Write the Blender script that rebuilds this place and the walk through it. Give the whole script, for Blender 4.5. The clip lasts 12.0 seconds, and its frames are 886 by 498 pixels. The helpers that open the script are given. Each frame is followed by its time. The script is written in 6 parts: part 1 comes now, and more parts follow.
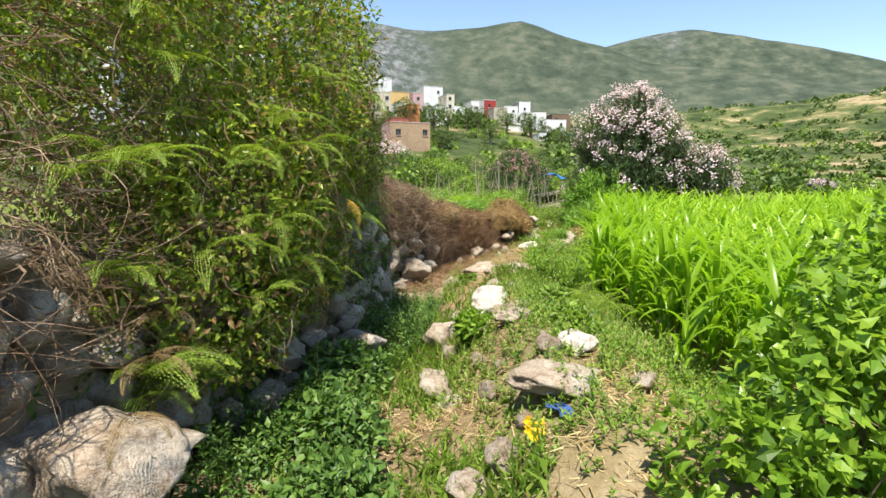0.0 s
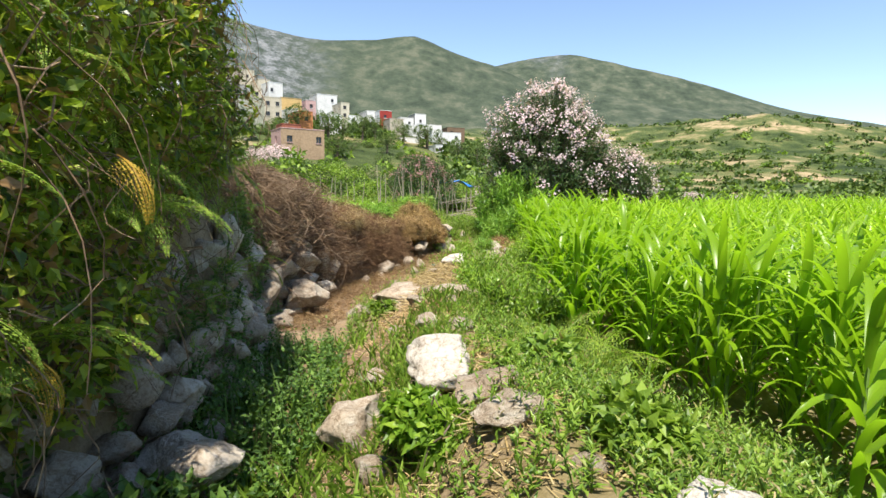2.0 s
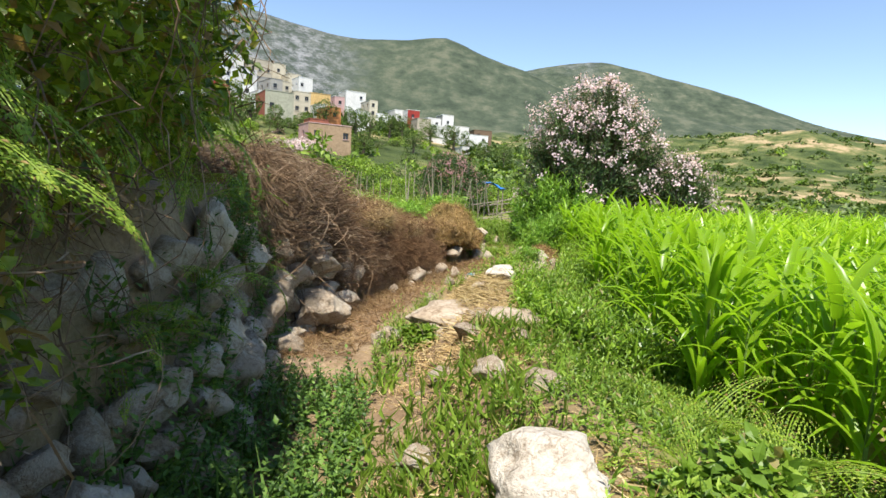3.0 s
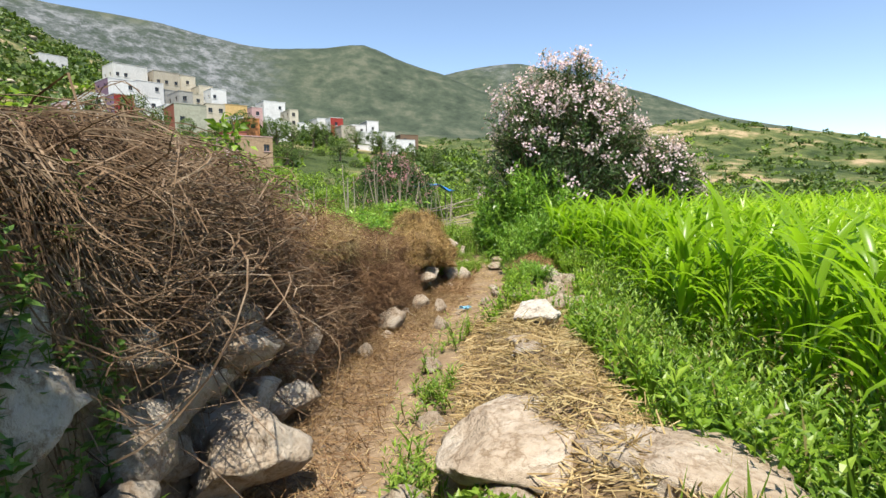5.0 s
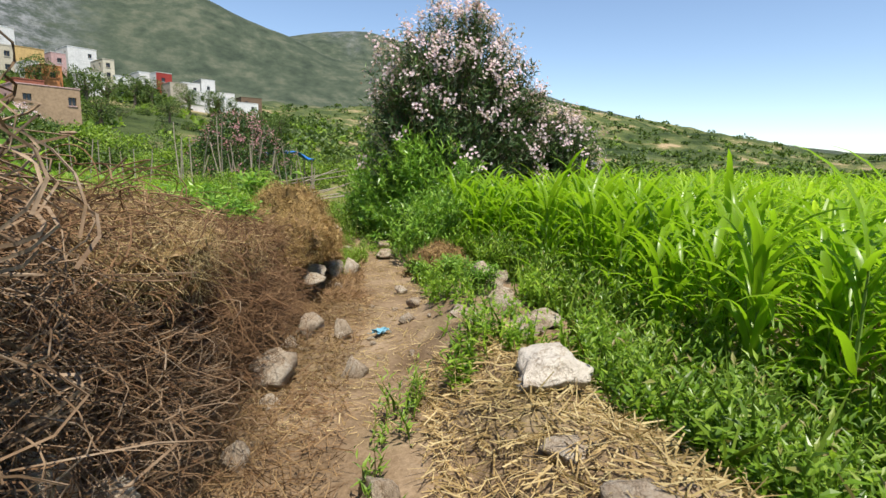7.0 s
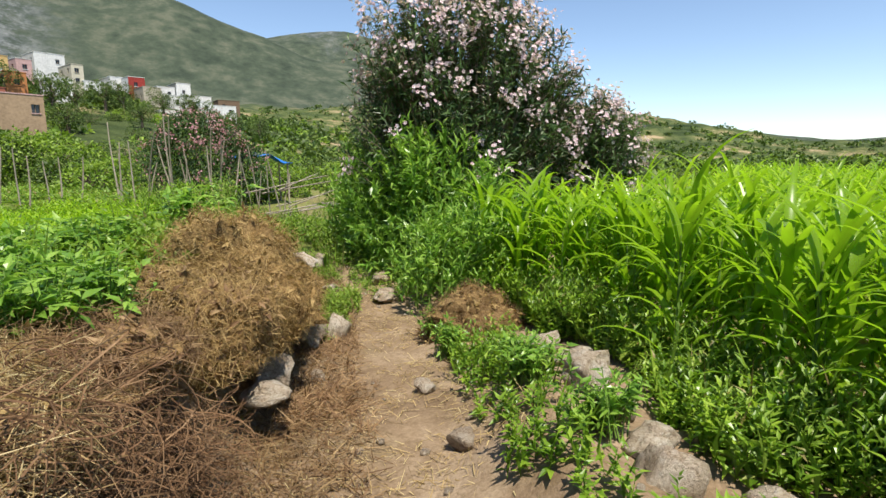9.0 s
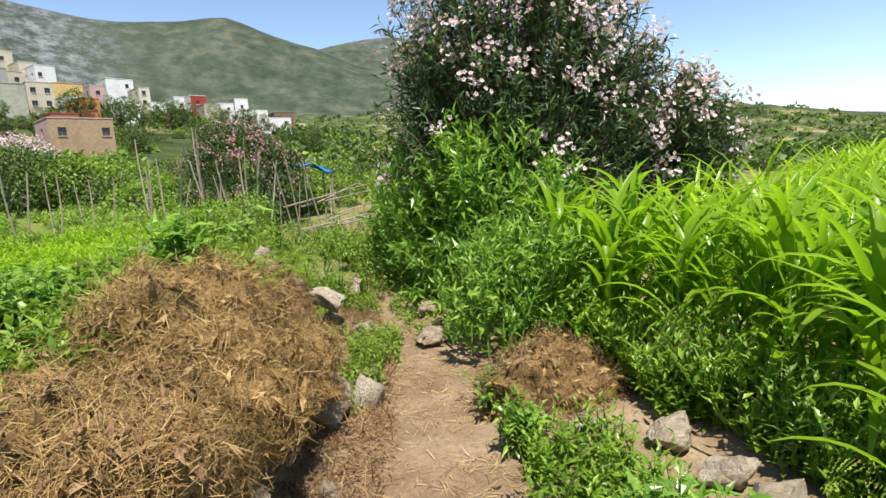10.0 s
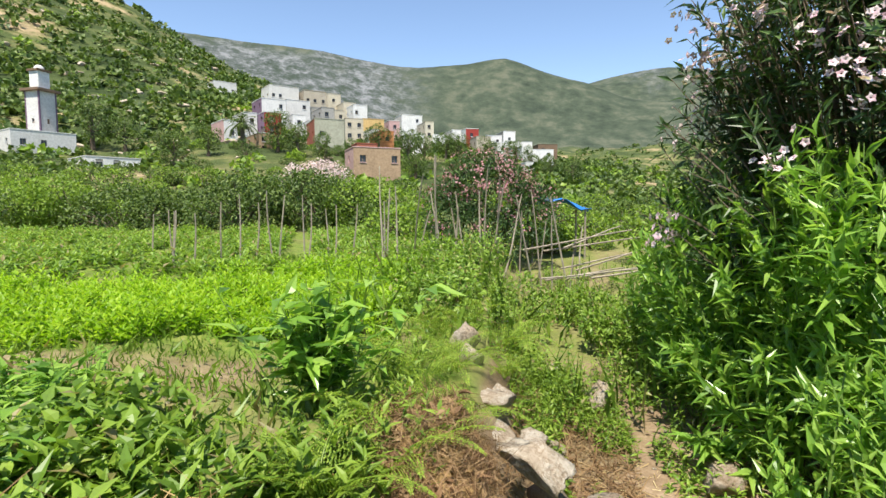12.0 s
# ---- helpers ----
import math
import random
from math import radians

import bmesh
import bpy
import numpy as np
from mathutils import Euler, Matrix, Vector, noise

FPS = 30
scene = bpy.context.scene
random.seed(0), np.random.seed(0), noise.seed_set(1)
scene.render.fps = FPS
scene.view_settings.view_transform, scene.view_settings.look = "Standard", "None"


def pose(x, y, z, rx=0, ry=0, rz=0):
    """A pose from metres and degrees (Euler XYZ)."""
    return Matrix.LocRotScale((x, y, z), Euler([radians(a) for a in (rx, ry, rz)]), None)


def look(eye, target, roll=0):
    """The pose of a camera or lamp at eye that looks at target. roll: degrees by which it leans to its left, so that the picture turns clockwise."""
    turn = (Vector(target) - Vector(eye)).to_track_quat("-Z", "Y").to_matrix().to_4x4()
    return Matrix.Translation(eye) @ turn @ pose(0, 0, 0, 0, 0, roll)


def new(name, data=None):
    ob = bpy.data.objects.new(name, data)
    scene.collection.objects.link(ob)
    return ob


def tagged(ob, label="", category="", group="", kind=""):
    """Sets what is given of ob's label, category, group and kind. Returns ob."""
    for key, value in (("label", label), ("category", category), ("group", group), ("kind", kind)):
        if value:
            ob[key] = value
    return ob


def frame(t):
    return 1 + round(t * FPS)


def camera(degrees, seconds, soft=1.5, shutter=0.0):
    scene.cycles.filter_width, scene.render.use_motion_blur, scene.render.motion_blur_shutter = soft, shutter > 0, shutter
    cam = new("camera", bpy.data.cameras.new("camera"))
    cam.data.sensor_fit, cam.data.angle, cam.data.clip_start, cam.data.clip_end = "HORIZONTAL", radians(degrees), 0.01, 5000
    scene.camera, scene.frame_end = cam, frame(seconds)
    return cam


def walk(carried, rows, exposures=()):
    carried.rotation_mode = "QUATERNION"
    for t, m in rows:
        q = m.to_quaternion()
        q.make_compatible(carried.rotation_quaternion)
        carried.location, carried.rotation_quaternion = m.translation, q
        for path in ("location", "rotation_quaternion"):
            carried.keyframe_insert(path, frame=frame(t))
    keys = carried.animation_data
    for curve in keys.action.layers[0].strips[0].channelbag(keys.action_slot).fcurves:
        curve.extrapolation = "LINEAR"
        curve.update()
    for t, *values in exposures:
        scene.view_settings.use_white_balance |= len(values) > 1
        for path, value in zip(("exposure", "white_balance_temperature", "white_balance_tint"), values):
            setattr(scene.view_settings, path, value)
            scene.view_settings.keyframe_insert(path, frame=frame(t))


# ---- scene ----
cam = camera(79.6, 12.0)
METRES, EYE, TILT, LEAN, TURN = 14.0, 1.5, -8.0, 0.0, 0.0
ROWS = [
    (0.0, 0.0, 0.0, 0.0, 0.0, 0.0, -0.0),
    (0.5, -0.0038, 0.043, 0.0024, -3.48, 1.42, 0.7),
    (1.0, -0.0068, 0.0827, 0.006, -9.6, 1.18, 2.42),
    (1.5, -0.0034, 0.1176, 0.0083, -11.95, 0.95, 1.92),
    (2.0, -0.0054, 0.1606, 0.0036, -11.1, 1.19, 0.79),
    (2.5, -0.0062, 0.2082, 0.0042, -9.03, 1.14, -2.36),
    (4.5, -0.0219, 0.3869, 0.0292, -10.59, 2.7, 0.4),
    (5.0, -0.0178, 0.432, 0.0318, -16.0, 1.92, 2.63),
    (5.5, -0.016, 0.4691, 0.0371, -21.68, 1.69, 1.36),
    (6.0, -0.0212, 0.5045, 0.041, -27.34, -0.97, 0.9),
    (6.5, -0.0154, 0.5413, 0.0445, -30.0, -1.68, 1.8),
    (8.5, 0.0411, 0.6946, 0.0736, -36.19, -2.41, 5.87),
    (9.0, 0.0621, 0.7367, 0.0778, -33.59, -2.19, 5.04),
    (9.5, 0.0827, 0.776, 0.0871, -30.65, -1.97, 6.36),
    (10.0, 0.1112, 0.8122, 0.0914, -27.66, -1.58, 7.44),
    (10.5, 0.1301, 0.85, 0.0955, -21.91, -1.36, 5.14),
    (11.0, 0.1438, 0.8871, 0.106, -14.76, -1.01, 3.91),
    (11.5, 0.1562, 0.922, 0.1124, -7.27, 0.28, 2.0),
    (12.0, 0.1562, 0.9477, 0.1206, -1.35, 3.59, 0.43),
]
walk(cam, [(t, pose(0, 0, EYE, TILT, LEAN, TURN) @ pose(METRES * x, METRES * y, METRES * z, 90 + pitch, roll, yaw)) for t, x, y, z, yaw, pitch, roll in ROWS],
     exposures=((0.0, 1.05), (2.5, 0.98), (5.0, 0.87), (6.5, 0.63), (8.5, 0.59), (10.0, 0.8), (11.0, 0.9), (12.0, 0.92)))

# ---- daylight ----
SUN_WAY = Vector((-0.07, -0.41, 0.91)).normalized()
world = bpy.data.worlds.new("sky")
scene.world = world
world.use_nodes = True
wn = world.node_tree
sky = wn.nodes.new("ShaderNodeTexSky")
sky.sky_type, sky.sun_disc = "NISHITA", False
sky.sun_elevation = math.asin(SUN_WAY.z)
sky.sun_rotation = math.atan2(SUN_WAY.x, SUN_WAY.y)
sky.altitude, sky.air_density, sky.dust_density, sky.ozone_density = 1200, 1.0, 0.0, 0.45
wn.links.new(sky.outputs[0], wn.nodes["Background"].inputs[0])
wn.nodes["Background"].inputs[1].default_value = 0.12
sun = new("sun", bpy.data.lights.new("sun", "SUN"))
sun.data.energy, sun.data.angle, sun.data.color = 5.0, radians(0.53), (1.0, 0.94, 0.82)
sun.matrix_world = look(SUN_WAY * 100, (0, 0, 0))

# ---- materials ----
class Nodes:
    """A short way to write node materials."""

    def __init__(self, name):
        self.mat = bpy.data.materials.new(name)
        self.mat.use_nodes = True
        self.tree = self.mat.node_tree
        self.bsdf = self.tree.nodes["Principled BSDF"]
        self.out = self.tree.nodes["Material Output"]

    def add(self, kind, **values):
        node = self.tree.nodes.new(kind)
        for key, value in values.items():
            node.inputs[key.replace("_", " ")].default_value = value
        return node

    def link(self, a, b):
        self.tree.links.new(a, b)

    def noise(self, scale, detail=4.0, rough=0.6):
        co = self.add("ShaderNodeTexCoord")
        n = self.add("ShaderNodeTexNoise", Scale=scale, Detail=detail, Roughness=rough)
        self.link(co.outputs["Object"], n.inputs["Vector"])
        return n.outputs["Fac"]

    def ramp(self, fac, stops):
        r = self.add("ShaderNodeValToRGB")
        while len(r.color_ramp.elements) < len(stops):
            r.color_ramp.elements.new(0.5)
        for e, (p, c) in zip(r.color_ramp.elements, stops):
            e.position, e.color = p, (*c, 1.0)
        self.link(fac, r.inputs[0])
        return r.outputs[0]

    def mix(self, fac, a, b, how="MIX"):
        m = self.tree.nodes.new("ShaderNodeMix")
        m.data_type, m.blend_type = "RGBA", how
        for value, socket in ((fac, m.inputs[0]), (a, m.inputs[6]), (b, m.inputs[7])):
            if hasattr(value, "is_linked"):
                self.link(value, socket)
            else:
                socket.default_value = value if isinstance(value, float) else (*value, 1.0)
        return m.outputs[2]

    def bump(self, height, strength, distance):
        b = self.add("ShaderNodeBump", Strength=strength, Distance=distance)
        self.link(height, b.inputs["Height"])
        self.link(b.outputs[0], self.bsdf.inputs["Normal"])
        return b


def leaf_material(name, dark, mid, light, gloss=0.45, through_light=0.35, dry=None, dry_share=0.0):
    """Thin leaf: every leaf has its own tint, and some light comes through."""
    m = Nodes(name)
    geo = m.add("ShaderNodeNewGeometry")
    stops = [(0.0, dark), (0.45, mid), (1.0, light)]
    if dry:
        stops = [(0.0, dark), (0.4, mid), (0.96 - dry_share, light), (1.0 - dry_share * 0.6, dry)]
    tint = m.ramp(geo.outputs["Random Per Island"], stops)
    patch = m.noise(1.1, 2.0)
    tint = m.mix(1.0, tint, m.ramp(patch, [(0.35, (0.74, 0.78, 0.72)), (0.68, (1.0, 1.0, 1.0))]), "MULTIPLY")
    m.link(tint, m.bsdf.inputs["Base Color"])
    m.bsdf.inputs["Roughness"].default_value = gloss
    m.bsdf.inputs["Specular IOR Level"].default_value = 0.35
    tr = m.add("ShaderNodeBsdfTranslucent")
    bright = m.mix(1.0, tint, (1.25, 1.3, 0.75), "MULTIPLY")
    m.link(bright, tr.inputs[0])
    ms = m.add("ShaderNodeMixShader")
    ms.inputs[0].default_value = through_light
    m.link(m.bsdf.outputs[0], ms.inputs[1])
    m.link(tr.outputs[0], ms.inputs[2])
    m.link(ms.outputs[0], m.out.inputs[0])
    return m.mat


def rough_material(name, stops, scale=3.0, fine=40.0, roughness=0.9, relief=0.4, depth=0.02, island=False):
    """Matt surface with stains and grain."""
    m = Nodes(name)
    base = m.ramp(m.noise(scale, 5.0, 0.65), stops)
    grain = m.noise(fine, 3.0, 0.7)
    base = m.mix(1.0, base, m.ramp(grain, [(0.3, (0.68, 0.68, 0.68)), (0.7, (1.0, 1.0, 1.0))]), "MULTIPLY")
    if island:
        geo = m.add("ShaderNodeNewGeometry")
        base = m.mix(1.0, base, m.ramp(geo.outputs["Random Per Island"], [(0.0, (0.55, 0.52, 0.5)), (1.0, (1.0, 1.0, 1.0))]), "MULTIPLY")
    else:
        info = m.add("ShaderNodeObjectInfo")
        base = m.mix(1.0, base, m.ramp(info.outputs["Random"], [(0.0, (0.82, 0.8, 0.78)), (1.0, (1.0, 1.0, 1.0))]), "MULTIPLY")
    m.link(base, m.bsdf.inputs["Base Color"])
    m.bsdf.inputs["Roughness"].default_value = roughness
    m.bsdf.inputs["Specular IOR Level"].default_value = 0.2
    if relief:
        m.bump(grain, relief, depth)
    return m.mat


def rock_material(name, stops, lichen_tint):
    m = Nodes(name)
    base = m.ramp(m.noise(2.2, 6.0, 0.65), stops)
    pits = m.noise(17.0, 5.0, 0.75)
    base = m.mix(1.0, base, m.ramp(pits, [(0.30, (0.62, 0.58, 0.53)), (0.52, (1.0, 1.0, 1.0))]), "MULTIPLY")
    lichen = m.ramp(m.noise(3.0, 7.0, 0.75), [(0.55, (0, 0, 0)), (0.75, (1, 1, 1))])
    base = m.mix(lichen, base, lichen_tint)
    cracks = m.ramp(m.noise(3.1, 7.0, 0.62), [(0.462, (1, 1, 1)), (0.485, (0.68, 0.62, 0.56)), (0.505, (1, 1, 1))])
    base = m.mix(1.0, base, cracks, "MULTIPLY")
    info = m.add("ShaderNodeObjectInfo")
    base = m.mix(1.0, base, m.ramp(info.outputs["Random"], [(0.0, (0.68, 0.62, 0.56)), (1.0, (1.0, 0.97, 0.93))]), "MULTIPLY")
    m.link(base, m.bsdf.inputs["Base Color"])
    m.bsdf.inputs["Roughness"].default_value = 0.92
    m.bsdf.inputs["Specular IOR Level"].default_value = 0.2
    m.bump(pits, 0.8, 0.04)
    return m.mat


def ground_material():
    """Bare trodden soil, grass and scrub, and far rocky slopes, laid out by the plan's own masks."""
    m = Nodes("ground")
    soil = m.ramp(m.noise(1.7, 6.0, 0.7), [(0.3, (0.15, 0.10, 0.06)), (0.5, (0.26, 0.185, 0.118)), (0.7, (0.38, 0.29, 0.20))])
    crumb = m.noise(45.0, 4.0, 0.8)
    soil = m.mix(1.0, soil, m.ramp(crumb, [(0.3, (0.6, 0.57, 0.52)), (0.62, (1.0, 1.0, 1.0))]), "MULTIPLY")
    grass = m.ramp(m.noise(5.0, 8.0, 0.8), [(0.3, (0.06, 0.075, 0.02)), (0.5, (0.12, 0.17, 0.03)), (0.62, (0.19, 0.21, 0.05)), (0.75, (0.28, 0.21, 0.10))])
    scrub = m.ramp(m.noise(0.035, 10.0, 0.68), [(0.38, (0.03, 0.048, 0.017)), (0.5, (0.08, 0.105, 0.036)), (0.56, (0.15, 0.155, 0.06)), (0.63, (0.38, 0.29, 0.17))])
    # Far woodland: green dulled towards grey, distance haze put into the base colour.
    wood = m.ramp(m.noise(0.022, 11.0, 0.66), [(0.34, (0.033, 0.045, 0.032)), (0.5, (0.056, 0.072, 0.049)), (0.64, (0.10, 0.108, 0.076))])
    cliff = m.ramp(m.noise(0.03, 10.0, 0.8), [(0.42, (0.04, 0.055, 0.042)), (0.50, (0.09, 0.10, 0.10)), (0.60, (0.21, 0.215, 0.225))])
    masks = [m.add("ShaderNodeAttribute") for _ in range(4)]
    for node, key in zip(masks, ("grass", "slope", "far", "cliff")):
        node.attribute_name = key
    col = m.mix(masks[0].outputs["Fac"], soil, grass)
    col = m.mix(masks[1].outputs["Fac"], col, scrub)
    col = m.mix(masks[2].outputs["Fac"], col, wood)
    col = m.mix(masks[3].outputs["Fac"], col, cliff)
    m.link(col, m.bsdf.inputs["Base Color"])
    m.bsdf.inputs["Roughness"].default_value = 0.95
    m.bsdf.inputs["Specular IOR Level"].default_value = 0.1
    near = m.bump(crumb, 0.5, 0.02)
    ridge = m.add("ShaderNodeBump", Distance=9.0)
    m.link(m.noise(0.03, 9.0, 0.68), ridge.inputs["Height"])
    m.link(masks[1].outputs["Fac"], ridge.inputs["Strength"])
    m.link(near.outputs[0], ridge.inputs["Normal"])
    m.link(ridge.outputs[0], m.bsdf.inputs["Normal"])
    return m.mat


def glass_material():
    m = Nodes("window_glass")
    m.bsdf.inputs["Base Color"].default_value = (0.03, 0.035, 0.04, 1)
    m.bsdf.inputs["Roughness"].default_value = 0.08
    return m.mat


ROCK = rock_material("limestone", [(0.25, (0.30, 0.24, 0.18)), (0.45, (0.46, 0.39, 0.31)), (0.6, (0.56, 0.51, 0.44)), (0.8, (0.40, 0.36, 0.31))], (0.55, 0.53, 0.48))
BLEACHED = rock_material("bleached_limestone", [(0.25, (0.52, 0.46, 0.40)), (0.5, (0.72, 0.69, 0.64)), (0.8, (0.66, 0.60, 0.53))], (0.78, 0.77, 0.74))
GROUND, GLASS = ground_material(), glass_material()
CORN = leaf_material("maize_leaf", (0.16, 0.29, 0.013), (0.295, 0.475, 0.024), (0.49, 0.65, 0.065), 0.31, 0.55)
HEDGE = leaf_material("hedge_leaf", (0.06, 0.105, 0.012), (0.19, 0.27, 0.028), (0.46, 0.53, 0.06), 0.35, 0.48, (0.30, 0.18, 0.08), 0.2)
BROAD = leaf_material("broad_leaf", (0.09, 0.17, 0.015), (0.19, 0.33, 0.03), (0.36, 0.50, 0.06), 0.32, 0.46)
WILLOW = leaf_material("lance_leaf", (0.10, 0.21, 0.03), (0.22, 0.39, 0.055), (0.39, 0.56, 0.11), 0.3, 0.44)
OLEANDER = leaf_material("oleander_leaf", (0.03, 0.06, 0.018), (0.06, 0.115, 0.033), (0.12, 0.19, 0.055), 0.38, 0.3)
HERB = leaf_material("herb_leaf", (0.09, 0.16, 0.022), (0.18, 0.30, 0.035), (0.31, 0.43, 0.065), 0.42, 0.4, (0.33, 0.27, 0.12), 0.07)
PLOT = leaf_material("plot_leaf", (0.19, 0.34, 0.015), (0.30, 0.48, 0.02), (0.41, 0.56, 0.035), 0.45, 0.5)
FERN = leaf_material("fern_leaf", (0.12, 0.20, 0.02), (0.24, 0.36, 0.035), (0.40, 0.50, 0.07), 0.5, 0.42, (0.36, 0.24, 0.08), 0.06)
FERN_DRY = leaf_material("dry_fern_leaf", (0.20, 0.12, 0.05), (0.30, 0.20, 0.09), (0.42, 0.31, 0.15), 0.7, 0.25)
TREE = leaf_material("tree_leaf", (0.04, 0.07, 0.014), (0.085, 0.14, 0.025), (0.17, 0.23, 0.045), 0.5, 0.25)
# Herb leaf darkened so weeds under the hedge carry its shade in their colour.
SHADE_TONED = leaf_material("shade_darkened_herb_leaf", (0.05, 0.10, 0.02), (0.10, 0.19, 0.035), (0.18, 0.29, 0.055), 0.45, 0.35)
YELLOWGREEN = leaf_material("bright_bush_leaf", (0.10, 0.17, 0.02), (0.20, 0.31, 0.035), (0.32, 0.43, 0.065), 0.45, 0.4)
STRAW = leaf_material("straw", (0.24, 0.155, 0.065), (0.42, 0.29, 0.13), (0.60, 0.47, 0.26), 0.65, 0.2)
RUST_STRAW = leaf_material("brown_straw", (0.12, 0.062, 0.03), (0.23, 0.13, 0.062), (0.38, 0.25, 0.13), 0.7, 0.2)
PETAL = leaf_material("pink_petal", (0.62, 0.38, 0.47), (0.78, 0.58, 0.66), (0.86, 0.75, 0.79), 0.6, 0.3)
PETAL_DEEP = leaf_material("deep_pink_petal", (0.34, 0.11, 0.14), (0.54, 0.24, 0.28), (0.70, 0.46, 0.49), 0.6, 0.3)
VINE = rough_material("dead_vine", [(0.3, (0.12, 0.072, 0.042)), (0.5, (0.25, 0.165, 0.10)), (0.7, (0.46, 0.36, 0.26))], 4.0, 60.0, 0.9, 0.2, 0.003, True)
RUST_VINE = rough_material("rust_root", [(0.3, (0.11, 0.055, 0.028)), (0.5, (0.22, 0.125, 0.065)), (0.7, (0.38, 0.25, 0.14))], 4.0, 60.0, 0.9, 0.2, 0.003, True)
BARK = rough_material("bark", [(0.3, (0.10, 0.075, 0.05)), (0.7, (0.24, 0.19, 0.14))], 6.0, 50.0, 0.9, 0.5, 0.01)
CANE = rough_material("weathered_cane", [(0.3, (0.26, 0.22, 0.17)), (0.7, (0.48, 0.42, 0.33))], 5.0, 50.0, 0.85, 0.3, 0.004)
STALK = rough_material("green_stalk", [(0.3, (0.12, 0.22, 0.04)), (0.7, (0.22, 0.34, 0.07))], 5.0, 40.0, 0.6, 0.1, 0.002)


def paint(name, colour, roughness=0.85):
    c = Vector(colour)
    return rough_material(name, [(0.3, c * 0.82), (0.5, c), (0.75, c * 1.06)], 0.35, 3.0, roughness, 0.15, 0.02)


PAINTS = {k: paint(k + "_render", c) for k, c in dict(
    white=(0.80, 0.79, 0.77), cream=(0.66, 0.60, 0.47), beige=(0.50, 0.44, 0.35), grey=(0.42, 0.41, 0.38), sage=(0.46, 0.46, 0.36), red=(0.36, 0.055, 0.045),
    brick=(0.42, 0.15, 0.10), orange=(0.60, 0.25, 0.10), yellow=(0.66, 0.45, 0.19), pink=(0.66, 0.43, 0.41), tan=(0.44, 0.31, 0.20), brown=(0.22, 0.15, 0.10), plum=(0.24, 0.16, 0.23)).items()}
TARP = paint("blue_plastic", (0.03, 0.20, 0.62), 0.4)
YELLOW_BAG = paint("yellow_plastic", (0.78, 0.55, 0.02), 0.35)
BLUE_BAG = paint("pale_blue_plastic", (0.25, 0.55, 0.72), 0.35)
NAVY_BAG = paint("blue_wrapper", (0.07, 0.14, 0.42), 0.35)

# ---- mesh tools ----
RNG = np.random.default_rng(7)


def raw_mesh(name, verts, faces, smooth=False):
    """A mesh from arrays of vertices and of faces with the same number of corners."""
    verts, faces = np.asarray(verts, dtype=np.float32), np.asarray(faces, dtype=np.int32)
    me = bpy.data.meshes.new(name)
    n, k = faces.shape
    me.vertices.add(len(verts))
    me.vertices.foreach_set("co", verts.ravel())
    me.loops.add(n * k)
    me.loops.foreach_set("vertex_index", faces.ravel())
    me.polygons.add(n)
    me.polygons.foreach_set("loop_start", np.arange(0, n * k, k, dtype=np.int32))
    me.polygons.foreach_set("use_smooth", np.full(n, smooth))
    me.update(calc_edges=True)
    return me


def part(name, data, material, parent=None, label=""):
    """One mesh object, from a bmesh or a mesh, under a thing or a part."""
    if isinstance(data, bmesh.types.BMesh):
        me = bpy.data.meshes.new(name)
        data.to_mesh(me)
        data.free()
        data = me
    if material and not data.materials:
        data.materials.append(material)
    ob = new(name, data)
    if parent:
        ob.parent = parent
    return tagged(ob, label)


def root(name, x, y, z, label, category, group="", kind="", turn=0.0):
    ob = new(name)
    ob.empty_display_size = 0.1
    ob.matrix_basis = pose(x, y, z, 0, 0, turn)
    return tagged(ob, label, category, group, kind)


def unit(v):
    return v / np.maximum(np.linalg.norm(v, axis=-1, keepdims=True), 1e-9)


def rand_dirs(n, up=0.0):
    v = RNG.normal(size=(n, 3))
    v[:, 2] += up
    return unit(v)


LEAF_V = np.array([(0, 0, 0), (0.38, -0.5, 0.07), (0.38, 0.5, 0.07), (0.45, 0, 0.0), (1.0, 0, -0.16)])
LEAF_F = np.array([(0, 1, 3), (0, 3, 2), (1, 4, 3), (3, 4, 2)])
CARD_V = np.array([(0, -0.3, 0), (0.55, -0.5, 0.05), (1.0, 0.12, -0.12), (0.5, 0.5, 0.06)])
CARD_F = np.array([(0, 1, 3), (1, 2, 3)])
STEM_V = np.array([(0, -0.5, 0), (0, 0.5, 0), (1, 0.3, 0), (1, -0.3, 0)])
STEM_F = np.array([(0, 1, 2), (0, 2, 3)])


def leaf_arrays(P, D, N, L, W, tv=LEAF_V, tf=LEAF_F):
    """Leaves at P along D with face normal N, of length L and width W."""
    D = unit(D)
    S = unit(np.cross(N, D))
    N = np.cross(D, S)
    L, W = np.broadcast_to(L, len(P)), np.broadcast_to(W, len(P))
    v = (P[:, None] + (L[:, None] * tv[:, 0])[..., None] * D[:, None] + (W[:, None] * tv[:, 1])[..., None] * S[:, None]
         + (L[:, None] * tv[:, 2])[..., None] * N[:, None])
    f = np.arange(len(P))[:, None, None] * len(tv) + tf
    return v.reshape(-1, 3), f.reshape(-1, 3)


def join_arrays(*pairs):
    vs, fs, k = [], [], 0
    for v, f in pairs:
        vs.append(v)
        fs.append(f + k)
        k += len(v)
    return np.concatenate(vs), np.concatenate(fs)


